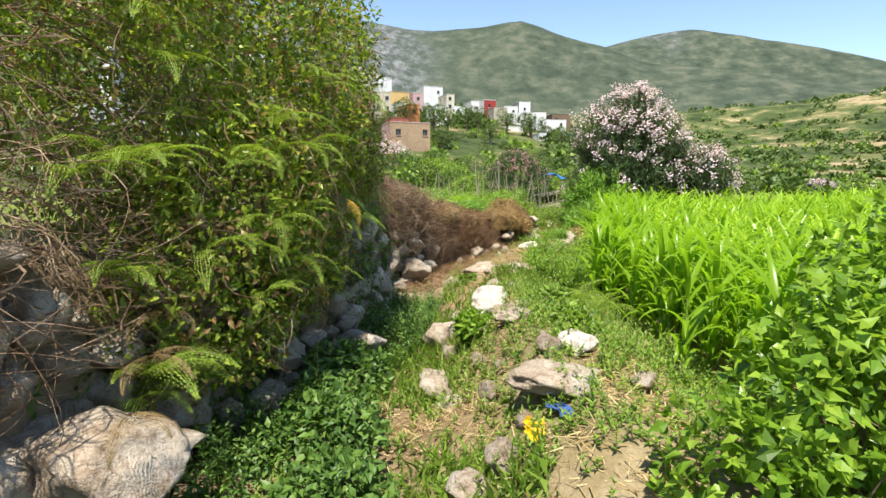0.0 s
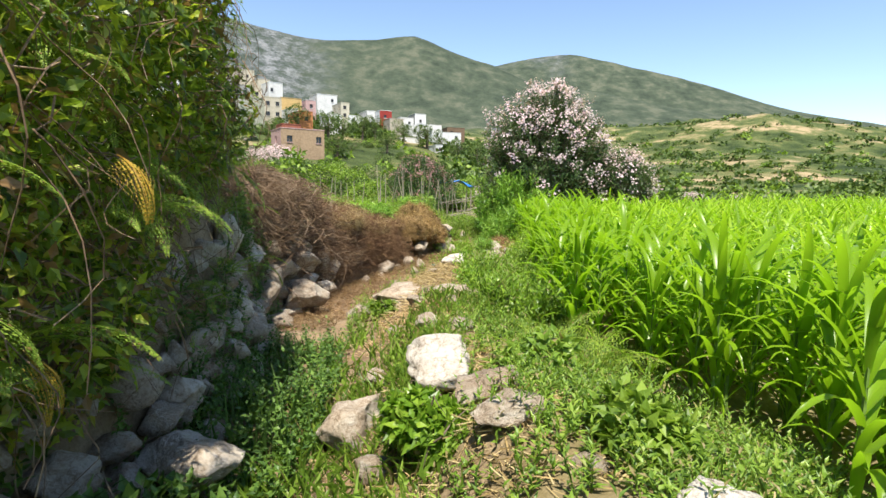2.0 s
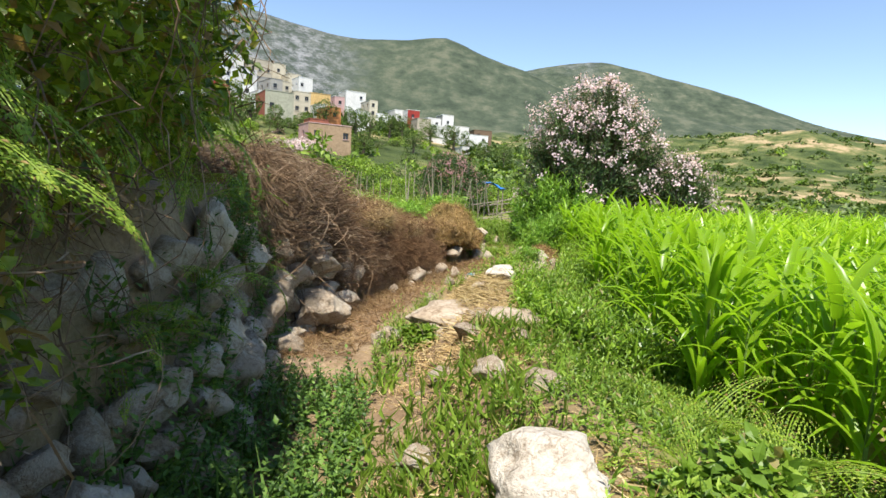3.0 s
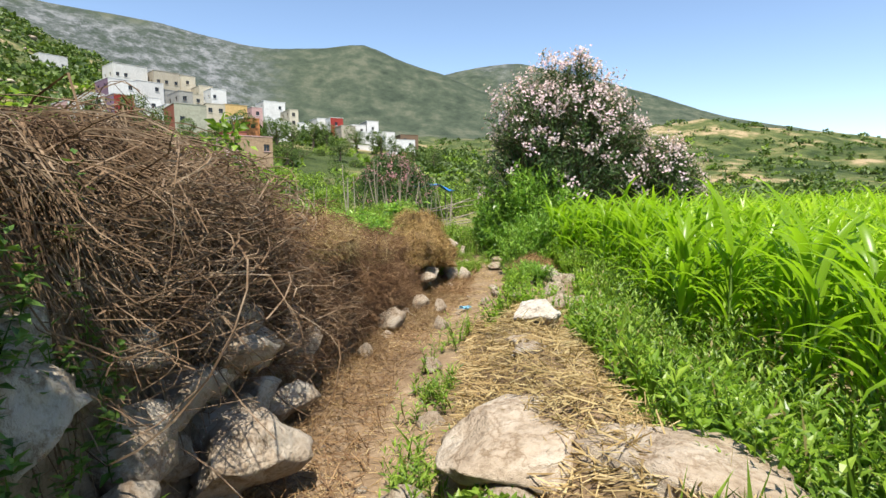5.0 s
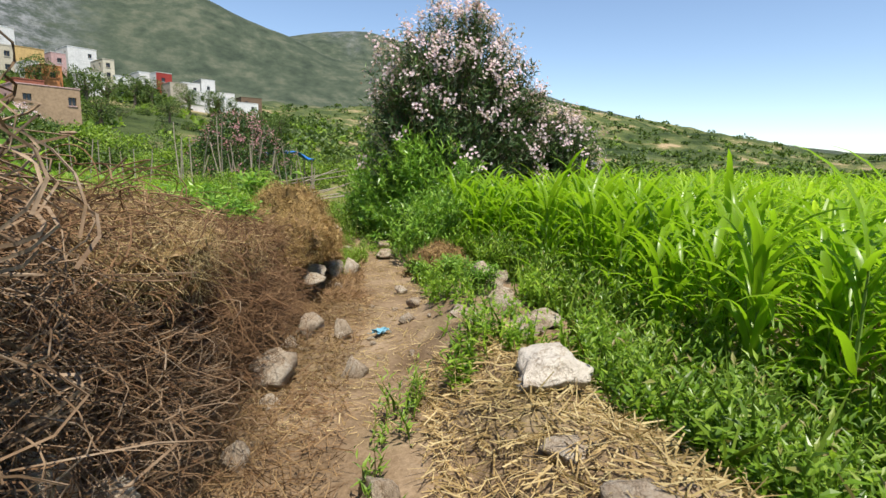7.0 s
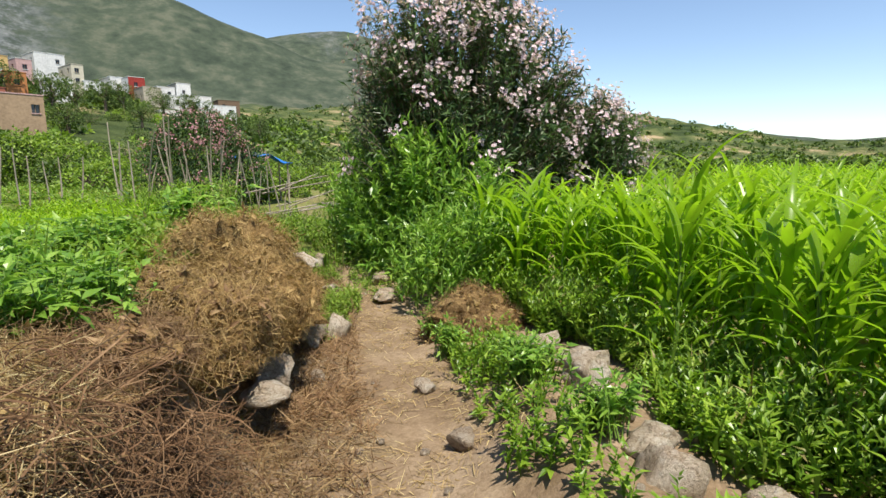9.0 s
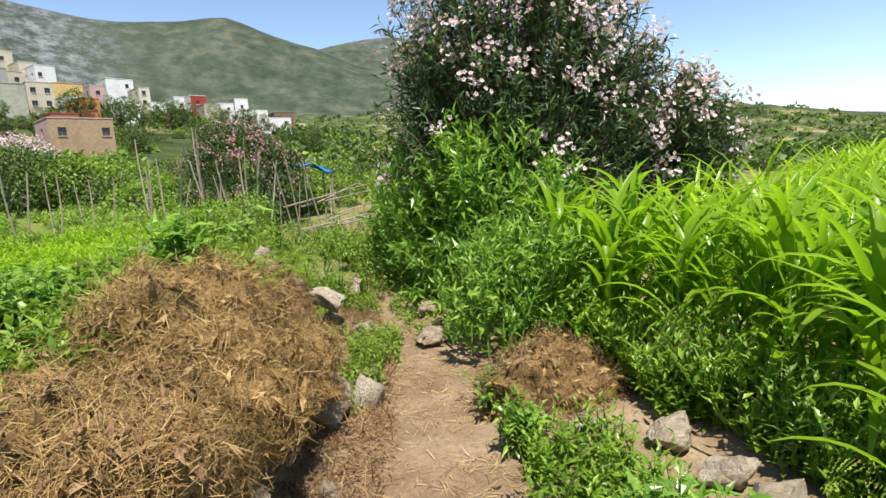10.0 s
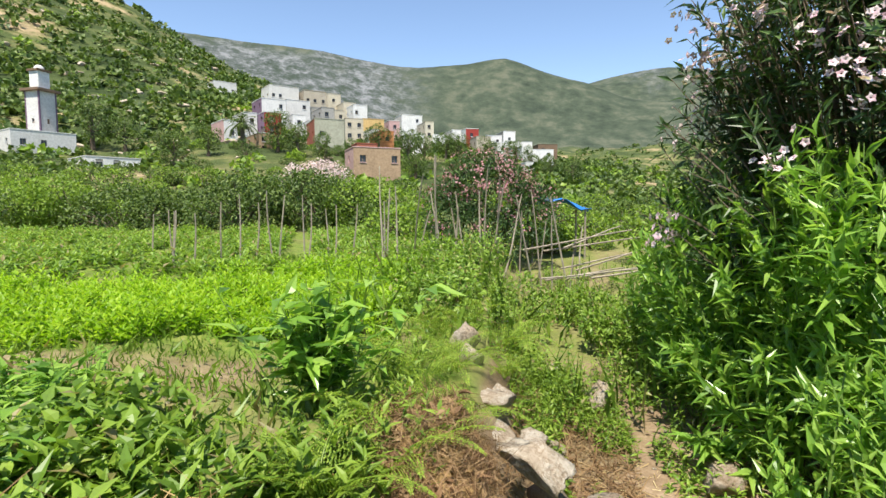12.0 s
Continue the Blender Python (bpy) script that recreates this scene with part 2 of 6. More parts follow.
def tube_arrays(lines, radii, sides=3):
    """Tubes along lines (count, points, 3), with a radius for each point."""
    lines = np.asarray(lines, dtype=float)
    n, k, _ = lines.shape
    tan = unit(np.gradient(lines, axis=1))
    ref = np.where(np.abs(tan[..., 2:3]) > 0.9, np.array([1.0, 0, 0]), np.array([0, 0, 1.0]))
    a = unit(np.cross(tan, ref))
    b = np.cross(tan, a)
    ang = np.arange(sides) * 2 * np.pi / sides
    r = np.broadcast_to(radii, (n, k))[..., None, None]
    v = lines[:, :, None] + r * (np.cos(ang)[:, None] * a[:, :, None] + np.sin(ang)[:, None] * b[:, :, None])
    i, j, s = np.meshgrid(np.arange(n), np.arange(k - 1), np.arange(sides), indexing="ij")
    at = lambda jj, ss: (i * k + jj) * sides + ss % sides
    q = np.stack([at(j, s), at(j, s + 1), at(j + 1, s + 1), at(j + 1, s)], -1).reshape(-1, 4)
    return v.reshape(-1, 3), np.concatenate([q[:, [0, 1, 2]], q[:, [0, 2, 3]]])


def hash2(i, j, seed):
    h = np.sin(i * 127.1 + j * 311.7 + seed * 74.7) * 43758.5453
    return h - np.floor(h)


def vnoise(x, y, seed=0):
    i, j = np.floor(x), np.floor(y)
    u, v = x - i, y - j
    u, v = u * u * (3 - 2 * u), v * v * (3 - 2 * v)
    return ((hash2(i, j, seed) * (1 - u) + hash2(i + 1, j, seed) * u) * (1 - v) + (hash2(i, j + 1, seed) * (1 - u) + hash2(i + 1, j + 1, seed) * u) * v)


def fbm(x, y, seed=0, octaves=4):
    return sum((vnoise(x * 2 ** k, y * 2 ** k, seed + k) - 0.5) * 0.5 ** k for k in range(octaves))


def smooth(t):
    t = np.clip(t, 0, 1)
    return t * t * (3 - 2 * t)


# ---- the lie of the land ----
WALL_Y = [-6, 0, 3, 5, 6.2, 7.6, 8.6, 9.65, 11, 12.5, 13.5, 14.4, 15.8, 17, 19, 24, 30]
WALL_X = [-1.9, -1.85, -1.7, -0.95, -0.8, -0.85, -0.6, -0.25, 0.4, 1.2, 1.72, 2.15, 2.75, 3.0, 3.3, 3.9, 4.4]
TOP_Y = [-6, 7, 8.7, 9.6, 10.5, 11.5, 12.3, 14.5, 16, 18, 30]
TOP_Z = [1.2, 1.08, 1.12, 0.98, 0.86, 0.66, 0.42, 0.42, 0.36, 0.3, 0.4]
PATH_Y = [-6, 0, 2.9, 6, 12, 14.5, 17, 24, 30]
PATH_Z = [0.1, 0.0, -0.22, -0.25, -0.25, -0.34, -0.3, -0.1, 0.2]
CORN_Y = [-2, 2, 4, 6.5, 8.3, 10.6, 12.5, 14.5, 16, 22]
CORN_X = [2.3, 2.2, 1.95, 1.9, 2.3, 3.2, 4.05, 4.3, 4.7, 8.2]
BERM_Y = [0.5, 2.2, 3.2, 4.2, 5.0, 6.5, 8.1, 9.5, 10.5, 12.0, 13.5]
BERM_X = [0.8, 0.75, 0.72, 0.65, 0.6, 0.72, 0.9, 1.35, 1.7, 2.5, 3.3]
BERM_Z = [0.0, 0.42, 0.52, 0.52, 0.46, 0.38, 0.36, 0.3, 0.27, 0.2, 0.0]
HUB = (2.0, 13.0, 1.3)
AZ = [-180, -90, -60, -38, -29, -20, -11, -3, 3, 8, 13, 17, 20, 24, 30, 36, 43, 55, 70, 90, 180]
RISE = {
    40: [-1.0, -1.0, -1.0, -1.0, -1.2, -1.2, -1.2, -1.2, -1.2, -1.3, -1.5, -1.8, -2.0, -2.4, -3.0, -3.0, -3.0, -3.0, -3.0, -3.0, -1.0],
    75: [1.0, 2.0, 2.8, 2.8, 2.8, 3.2, 3.0, 2.4, 1.7, 1.2, 0.6, 0.3, 0.0, -0.6, -1.5, -1.7, -2.0, -2.0, -2.0, -2.0, 1.0],
    115: [2.0, 6.0, 6.0, 4.7, 5.0, 6.6, 6.2, 5.2, 4.8, 4.1, 3.2, 2.3, 1.6, 1.0, 0.0, -0.5, -1.0, -1.0, -1.0, -1.0, 2.0],
    170: [3.0, 10.0, 12.0, 10.5, 10.4, 10.0, 9.0, 7.2, 6.8, 5.8, 4.4, 3.6, 3.0, 2.4, 1.5, 1.0, 0.5, 0.0, -0.4, -1.0, 3.0],
    290: [4.0, 14.0, 18.0, 17.0, 15.5, 12.2, 9.8, 7.4, 6.8, 6.0, 4.9, 4.4, 4.0, 3.7, 3.2, 3.4, 3.6, 2.0, 0.3, -0.5, 4.0],
    420: [4.0, 16.0, 22.0, 20.5, 18.1, 13.2, 9.8, 7.4, 6.8, 6.1, 5.2, 5.3, 5.4, 5.6, 6.0, 6.4, 6.9, 4.6, 1.4, 0.6, 4.0],
    700: [3.0, 12.0, 16.0, 15.0, 13.0, 11.0, 9.4, 8.0, 7.4, 6.8, 6.2, 6.0, 5.8, 5.5, 5.0, 4.8, 4.6, 3.2, 1.2, 0.6, 3.0],
    1150: [3, 12, 16, 14, 12, 10.5, 9, 7.6, 6.9, 6.4, 5.8, 5.4, 5.2, 5.0, 4.8, 4.6, 4.3, 3, 1.2, 0.6, 3],
    1500: [2.0, 10.0, 15.0, 16.35, 16.65, 16.35, 16.05, 14.75, 14.95, 15.65, 13.55, 12.55, 11.0, 10.4, 9.0, 7.6, 6.0, 4.0, 1.8, 1.0, 2.0],
    1900: [1.5, 7, 12, 13, 13, 12.5, 12, 11, 11, 11.5, 10.5, 9.5, 8.5, 8, 7, 6, 5, 3.5, 1.8, 1.2, 1.5],
    2300: [1.5, 7.0, 12.0, 13.0, 13.0, 13.0, 12.5, 11.5, 11.0, 11.0, 11.5, 12.6, 13.2, 13.6, 12.0, 10.2, 7.4, 4.4, 1.8, 3.4, 1.5],
    4300: [0.5, 3.0, 5.0, 6.0, 6.0, 6.0, 6.0, 6.0, 5.2, 5.0, 5.0, 5.0, 5.0, 5.0, 5.0, 4.1, 3.0, 2.0, 1.0, 0.8, 0.5],
}


def land(x, y):
    """Height of the ground."""
    x, y = np.asarray(x, dtype=float), np.asarray(y, dtype=float)
    w = np.interp(y, WALL_Y, WALL_X)
    path = np.interp(y, PATH_Y, PATH_Z)
    top = np.interp(y, TOP_Y, TOP_Z) + 0.10 * fbm(x * 0.8, y * 0.8, 3)
    off = x - np.interp(y, BERM_Y, BERM_X)
    berm = np.interp(y, BERM_Y, BERM_Z) * np.exp(-(off / np.where(off < 0, 0.42, np.interp(y, [5, 9], [0.95, 0.6]))) ** 2)
    verge = 0.08 * smooth((x - w - 1.3) / 0.5)
    rough = 0.09 * fbm(x * 2.2, y * 2.2, 11) + 0.035 * fbm(x * 9, y * 9, 12)
    low = path + berm + verge + rough * (0.45 + 0.55 * smooth((x - w - 1.0) / 0.6))
    slope = np.interp(y, [8.8, 10.5, 13], [0.30, 0.5, 0.5])
    s = smooth((w - x + 0.02) / slope)
    near = low * (1 - s) + (top + rough) * s
    dx, dy = x - HUB[0], y - HUB[1]
    r = np.maximum(np.hypot(dx, dy), 1.0)
    az = np.degrees(np.arctan2(dx, dy))
    keys = sorted(RISE)
    lr = np.interp(np.log(r), np.log(keys), np.arange(len(keys)))
    far = np.zeros_like(r)
    for off, share in ((-1.2, 0.25), (0, 0.5), (1.2, 0.25)):
        rows = np.stack([np.interp(az + off, AZ, RISE[k]) for k in keys])
        i = np.clip(np.floor(lr).astype(int), 0, len(keys) - 2)
        f = lr - i
        f = 0.5 * f + 0.5 * smooth(f)
        pick = np.take_along_axis(rows.reshape(len(keys), -1), i.reshape(1, -1), 0)[0] * (1 - f.ravel()) + np.take_along_axis(
            rows.reshape(len(keys), -1), i.reshape(1, -1) + 1, 0)[0] * f.ravel()
        far = far + share * pick.reshape(r.shape)
    z = HUB[2] + r * np.tan(np.radians(far))
    z = z + smooth((r - 60) / 200) * (1 - 0.75 * smooth((r - 500) / 600)) * (np.minimum(r, 500) * 0.018 * fbm(x / 60, y / 60, 21, 5) + r * 0.014 * fbm(x / 240, y / 240, 31, 5))
    return near + (z - near) * smooth((r - 20) / 22)


def ground_sheet():
    rings = np.concatenate([[0.02], np.arange(0.1, 15, 0.1), 15 * 1.05 ** np.arange(0, 118)])
    fine = np.radians(np.arange(-75, 95, 0.3))
    coarse = np.radians(np.arange(95, 285, 1.5))
    ang = np.concatenate([fine, coarse])
    R, A = np.meshgrid(rings, ang, indexing="ij")
    cx, cy = 0.9, 8.0
    X, Y = cx + R * np.sin(A), cy + R * np.cos(A)
    Z = land(X, Y)
    n, k = R.shape
    i, j = np.meshgrid(np.arange(n - 1), np.arange(k), indexing="ij")
    q = np.stack([i * k + j, i * k + (j + 1) % k, (i + 1) * k + (j + 1) % k, (i + 1) * k + j], -1).reshape(-1, 4)[:, ::-1]
    me = raw_mesh("ground", np.stack([X, Y, Z], -1).reshape(-1, 3), q, True)
    w = np.interp(Y, WALL_Y, WALL_X)
    r = np.hypot(X - HUB[0], Y - HUB[1])
    az = np.degrees(np.arctan2(X - HUB[0], Y - HUB[1]))
    worn = smooth((X - w + np.interp(Y, [12.5, 14.5], [1.0, 0.45])) / 0.2) * smooth((np.interp(Y, [8, 11, 13, 15], [2.2, 3.1, 3.0, 2.0]) - (X - w)) / 0.7) * (0.55 + 0.45 * smooth((Y - 4.5) / 3)) * smooth((19 - Y) / 3)
    r_near = np.hypot(X - 1.0, Y - 8.0)
    grass = np.clip(0.8 + 0.25 * (X < w - 1.2) * (Y > 16.8) - worn + 0.8 * fbm(X * 1.5, Y * 1.5, 5), 0, 1) * np.where(X < w - 0.4, 1.0, np.where(r_near < 11, 0.35, 0.75))
    relief = fbm(X / 90, Y / 90, 41, 5) + 0.5 * fbm(X / 400, Y / 400, 42, 4)
    slope = smooth((r - 30) / 25)
    far = smooth((r - 480) / 220)
    cliff = smooth((r - 600) / 300) * np.clip(
        smooth((2.0 - az) / 9) * smooth((az + 75) / 20) * 0.9 + 0.7 * smooth((az - 16) / 2) * smooth((26 - az) / 5) * smooth((r - 2050) / 150), 0, 1) * np.clip(0.55 + 2.2 * relief, 0, 1)
    fallow = smooth((Y - 15.5) / 0.3) * smooth((17.2 - Y) / 0.3) * smooth((1.3 - X) / 0.3)
    grass = grass * (1 - 0.6 * fallow)
    for key, values in (("grass", grass), ("slope", slope), ("far", far), ("cliff", cliff)):
        a = me.attributes.new(key, "FLOAT", "POINT")
        a.data.foreach_set("value", np.ascontiguousarray(values, dtype=np.float32).ravel())
    me.materials.append(GROUND)
    return tagged(new("ground", me), "trodden earth path, meadow and scrubby rocky mountain slopes", "ground", kind="structure")


ground_sheet()


def put(x, y):
    return float(land(np.array([x]), np.array([y]))[0])


def polar(az, r):
    """A spot at that bearing and distance from the hub."""
    a = math.radians(az)
    return HUB[0] + r * math.sin(a), HUB[1] + r * math.cos(a)


# ---- stones ----
def stone_mesh(seed, detail=3, flat=0.75):
    bm = bmesh.new()
    bmesh.ops.create_icosphere(bm, subdivisions=detail, radius=0.5)
    rnd = random.Random(seed)
    cuts = [(Vector([rnd.uniform(-1, 1) for _ in range(3)]).normalized(), rnd.uniform(0.24, 0.40)) for _ in range(13)]
    shift = Vector([rnd.uniform(0, 50) for _ in range(3)])
    for v in bm.verts:
        for n, d in cuts:
            over = v.co.dot(n) - d
            if over > 0:
                v.co -= n * over * 0.96
        v.co += v.co.normalized() * (0.06 * noise.noise(v.co * 2.3 + shift) + 0.05 * noise.noise(v.co * 5 + shift) + 0.03 * noise.noise(v.co * 12 + shift) - 0.05 * abs(noise.noise(v.co * 3.5 - shift)) - 0.025 * abs(noise.noise(v.co * 9 - shift)))
        v.co.z *= flat
    for f in bm.faces:
        f.smooth = True
    me = bpy.data.meshes.new("stone")
    bm.to_mesh(me)
    bm.free()
    me.materials.append(ROCK)
    return me


STONES = [stone_mesh(s, 3, 0.6 + 0.05 * (s % 6)) for s in range(8)]
BIG_STONES = [stone_mesh(40 + s, 4, 0.7) for s in range(5)]
PEBBLES = [stone_mesh(70 + s, 2, 0.7) for s in range(4)]


def rock(x, y, size, label, group="", rise=0.3, turn=0.0, big=False, kinds=None, z=None, tilt=0.0, white=False):
    """A loose rock; size: its three widths; rise: how much of it is above the ground."""
    data = (BIG_STONES if big else STONES)[(kinds if kinds is not None else int(abs(x * 31 + y * 17))) % (5 if big else 8)]
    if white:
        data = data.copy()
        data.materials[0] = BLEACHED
    ob = new("rock", data)
    zz = put(x, y) if z is None else z
    ob.matrix_basis = pose(x, y, zz + size[2] * (rise - 0.35), tilt, 0, turn) @ Matrix.Diagonal((*size, 1))
    return tagged(ob, label, "rock", group)


def wall_x(y):
    return np.interp(y, WALL_Y, WALL_X)


def top_z(y):
    return np.interp(y, TOP_Y, TOP_Z)


# ---- dry stone wall along the path ----
def dry_stone_wall():
    wall = root("dry_stone_wall", 0, 0, 0, "dry wall of rough grey limestone blocks holding a bank", "stone wall", kind="structure")
    rnd = random.Random(5)
    for course in range(5):
        y = -1.0 + 0.1 * course
        while y < 16.8:
            size = rnd.uniform(0.17, 0.40) * (1.15 if course < 2 else 0.95)
            z0 = float(np.interp(y, PATH_Y, PATH_Z))
            h = z0 + 0.08 + course * 0.23 + rnd.uniform(-0.04, 0.04)
            y += size * 0.9
            if course > 0 and rnd.random() < 0.16:
                continue
            if h > top_z(y) - 0.05 or (y > 9.6 and rnd.random() < (0.93 if y < 14.5 else 0.85)):
                continue
            s = part("stone", rnd.choice(STONES), None, wall)
            lean = 0.055 * course - 0.05
            s.matrix_basis = pose(float(wall_x(y)) - 0.03 - lean + rnd.uniform(-0.05, 0.04), y - size * 0.45, h, rnd.uniform(-25, 25), rnd.uniform(-25, 25), rnd.uniform(0, 360)) @ Matrix.Diagonal(
                (size * rnd.uniform(0.9, 1.2), size * rnd.uniform(1.0, 1.35), size * rnd.uniform(0.9, 1.25), 1))
    # the largest blocks
    for x, y, z, sx, sy, sz, turn in ((-0.98, 6.75, 0.78, 0.3, 0.62, 0.75, 8), (-0.92, 6.6, 0.26, 0.4, 0.42, 0.38, 40), (-0.92, 7.6, 0.55, 0.3, 0.4, 0.4, 10), (-0.82, 7.75, 0.12, 0.36, 0.34, 0.42, 70),
                                      (-0.55, 8.78, 0.34, 0.46, 0.55, 0.4, 20), (-0.5, 8.4, 0.0, 0.5, 0.6, 0.5, 60), (-0.66, 9.2, 0.52, 0.4, 0.5, 0.36, 110), (-0.3, 9.55, 0.22, 0.3, 0.34, 0.42, 15), (-0.22, 9.75, 0.05, 0.28, 0.36, 0.46, 80),
                                      (-1.95, 2.0, 0.75, 0.4, 0.55, 0.45, 0), (-1.95, 2.2, 1.15, 0.4, 0.6, 0.32, 12), (-1.95, 1.6, 0.35, 0.4, 0.5, 0.45, 30), (-1.0, 5.8, 0.26, 0.36, 0.5, 0.36, 20), (-1.02, 5.2, 0.1, 0.4, 0.55, 0.4, 50),
                                      (-0.75, 4.7, -0.02, 0.45, 0.6, 0.36, 25)):
        s = part("stone", BIG_STONES[int(abs(y * 10)) % 5], None, wall)
        s.matrix_basis = pose(x, y, z, 4, 6, turn) @ Matrix.Diagonal((sx * 1.15, sy * 1.1, sz * 1.35, 1))


dry_stone_wall()

# ---- loose rocks ----
GREY_ROCK = "rough pale grey limestone rock half sunk in the path"
rock(-1.42, 2.2, (0.78, 0.7, 0.72), "large rough pale boulder at the foot of the wall", "rocks along the path", 0.4, 30, big=True, kinds=1, z=0.2)
rock(-1.86, 2.1, (0.5, 0.5, 0.6), "rough grey boulder at the foot of the wall", "rocks along the path", 0.4, 80, big=True, kinds=3, z=0.22)
for x, y, w, h in ((0.15, 2.38, 0.30, 0.14), (0.31, 2.42, 0.24, 0.2), (-0.02, 3.85, 0.34, 0.24), (0.3, 3.2, 0.16, 0.2), (0.65, 3.22, 0.18, 0.15), (-0.03, 4.15, 0.34, 0.17), (0.05, 3.6, 0.26, 0.13),
                   (0.27, 3.9, 0.15, 0.12), (0.07, 4.62, 0.22, 0.22), (0.18, 5.88, 0.25, 0.14), (0.55, 4.08, 0.30, 0.14), (1.15, 2.95, 0.2, 0.1), (0.45, 2.75, 0.16, 0.1), (0.4, 3.55, 0.14, 0.1), (0.72, 3.75, 0.16, 0.1)):
    rock(x, y, (w * 1.15, w * 0.95, h * 1.7), GREY_ROCK if x < 0.5 else "weathered limestone rock half sunk in straw and weeds", "rocks along the path", 0.5, x * 97 + y * 31, big=w > 0.22)
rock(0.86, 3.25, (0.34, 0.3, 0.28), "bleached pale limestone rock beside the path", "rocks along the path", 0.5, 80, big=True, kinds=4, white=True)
rock(-0.02, 5.15, (0.52, 0.44, 0.56), "large rough pale limestone rock on the path edge", "rocks along the path", 0.52, 40, big=True, kinds=3)
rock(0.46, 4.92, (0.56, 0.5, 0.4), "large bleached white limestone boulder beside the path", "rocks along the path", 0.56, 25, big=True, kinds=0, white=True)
rock(0.58, 4.48, (0.38, 0.38, 0.34), "rounded pinkish limestone rock among weeds", "rocks along the path", 0.52, 70, big=True, kinds=2)
rock(0.64, 2.86, (0.62, 0.5, 0.26), "broad flat brown slab of rock in the path", "rocks along the path", 0.5, 15, big=True, kinds=1)
rock(0.74, 8.2, (1.25, 0.95, 0.5), "broad flat limestone slab rising out of the path", "rocks along the path", 0.27, 35, big=True, kinds=3)
rock(1.0, 7.55, (1.05, 0.75, 0.4), "broad flat limestone slab rising out of the path", "rocks along the path", 0.22, 110, big=True, kinds=1)
for x, y, w, h in ((0.13, 8.05, 0.28, 0.2), (0.68, 7.15, 0.34, 0.16), (1.13, 7.5, 0.26, 0.13), (1.43, 7.5, 0.3, 0.1), (0.5, 7.7, 0.3, 0.14), (0.6, 6.3, 0.26, 0.12), (0.85, 6.0, 0.3, 0.12), (0.42, 6.7, 0.24, 0.12), (0.9, 6.75, 0.22, 0.1)):
    rock(x, y, (w * 1.15, w * 0.95, h * 1.7), GREY_ROCK, "rocks along the path", 0.5, x * 97 + y * 31, big=w > 0.26)
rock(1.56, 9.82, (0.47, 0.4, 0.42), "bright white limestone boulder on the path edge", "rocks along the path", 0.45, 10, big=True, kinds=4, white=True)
for x, y, w, h in ((1.9, 9.75, 0.27, 0.15), (0.78, 9.87, 0.27, 0.20), (1.20, 11.17, 0.21, 0.21), (0.50, 8.9, 0.25, 0.18), (1.17, 9.0, 0.34, 0.10), (1.27, 9.37, 0.3, 0.09), (1.53, 8.39, 0.17, 0.13),
                   (0.35, 10.45, 0.2, 0.18), (0.62, 11.0, 0.18, 0.15), (1.0, 11.9, 0.2, 0.16)):
    rock(x, y, (w, w * 0.85, h * 1.6), GREY_ROCK, "rocks along the path", 0.4, x * 97 + 20)
for x, y, w, h in ((1.43, 11.93, 0.27, 0.28),
                   (1.2, 12.1, 0.36, 0.26), (3.42, 13.44, 0.32, 0.12), (2.08, 13.75, 0.17, 0.13), (2.6, 11.45, 0.36, 0.26), (1.95, 11.85, 0.2, 0.12), (2.5, 10.95, 0.32, 0.2), (2.1, 11.3, 0.24, 0.14), (2.15, 10.65, 0.32, 0.16), (1.85, 10.75, 0.18, 0.12)):
    rock(x, y, (w, w * 0.85, h * 1.6), GREY_ROCK, "rocks along the path", 0.42, x * 57)
for x, y, w, h in ((4.05, 16.7, 0.32, 0.2), (3.9, 16.3, 0.4, 0.22), (3.5, 17.45, 0.3, 0.3), (2.9, 16.3, 0.2, 0.3), (2.62, 16.6, 0.2, 0.17), (2.45, 16.9, 0.22, 0.18), (2.75, 15.75, 0.24, 0.2),
                   (2.65, 15.35, 0.24, 0.3), (2.42, 14.75, 0.36, 0.36), (2.62, 14.7, 0.28, 0.3), (2.78, 15.05, 0.3, 0.16), (2.56, 16.1, 0.22, 0.22), (2.42, 17.1, 0.3, 0.26), (3.12, 16.0, 0.3, 0.26), (3.5, 15.45, 0.36, 0.2), (3.0, 16.75, 0.2, 0.18), (3.35, 18.3, 0.25, 0.2)):
    rock(x, y, (w * 1.05, w * 0.9, h * 1.5), "pale limestone rock from the low crumbling field wall", "rocks of the crumbling wall", 0.52, x * 57, big=w > 0.3)
rock(2.54, 16.4, (0.4, 0.3, 0.1), "thin dark slab of stone lying on the wall", "rocks of the crumbling wall", 0.75, 20)


SHOULDER = ((3.59, 13.08, 0.38, 0.15), (3.46, 12.68, 0.32, 0.2), (3.3, 12.42, 0.32, 0.22), (2.92, 12.1, 0.3, 0.25), (2.87, 11.88, 0.24, 0.18), (2.71, 11.58, 0.3, 0.15), (2.83, 11.12, 0.32, 0.17), (2.32, 10.78, 0.42, 0.17), (2.28, 12.32, 0.2, 0.14), (2.55, 13.08, 0.2, 0.1))
for x, y, w, h in SHOULDER:
    rock(x, y, (w * 0.95, w * 0.75, h * 1.5), "pale limestone rock on the shoulder of the path", "rocks along the path", 0.6, x * 57 + y * 13, big=w > 0.28)


def off_stones(x, y):
    """True where no shoulder rock lies near."""
    clear = np.ones(len(x), dtype=bool)
    for sx, sy, w, _ in SHOULDER:
        clear &= np.hypot(x - sx + 0.05, y - sy + 0.1) > 0.12 + 0.55 * w
    return clear


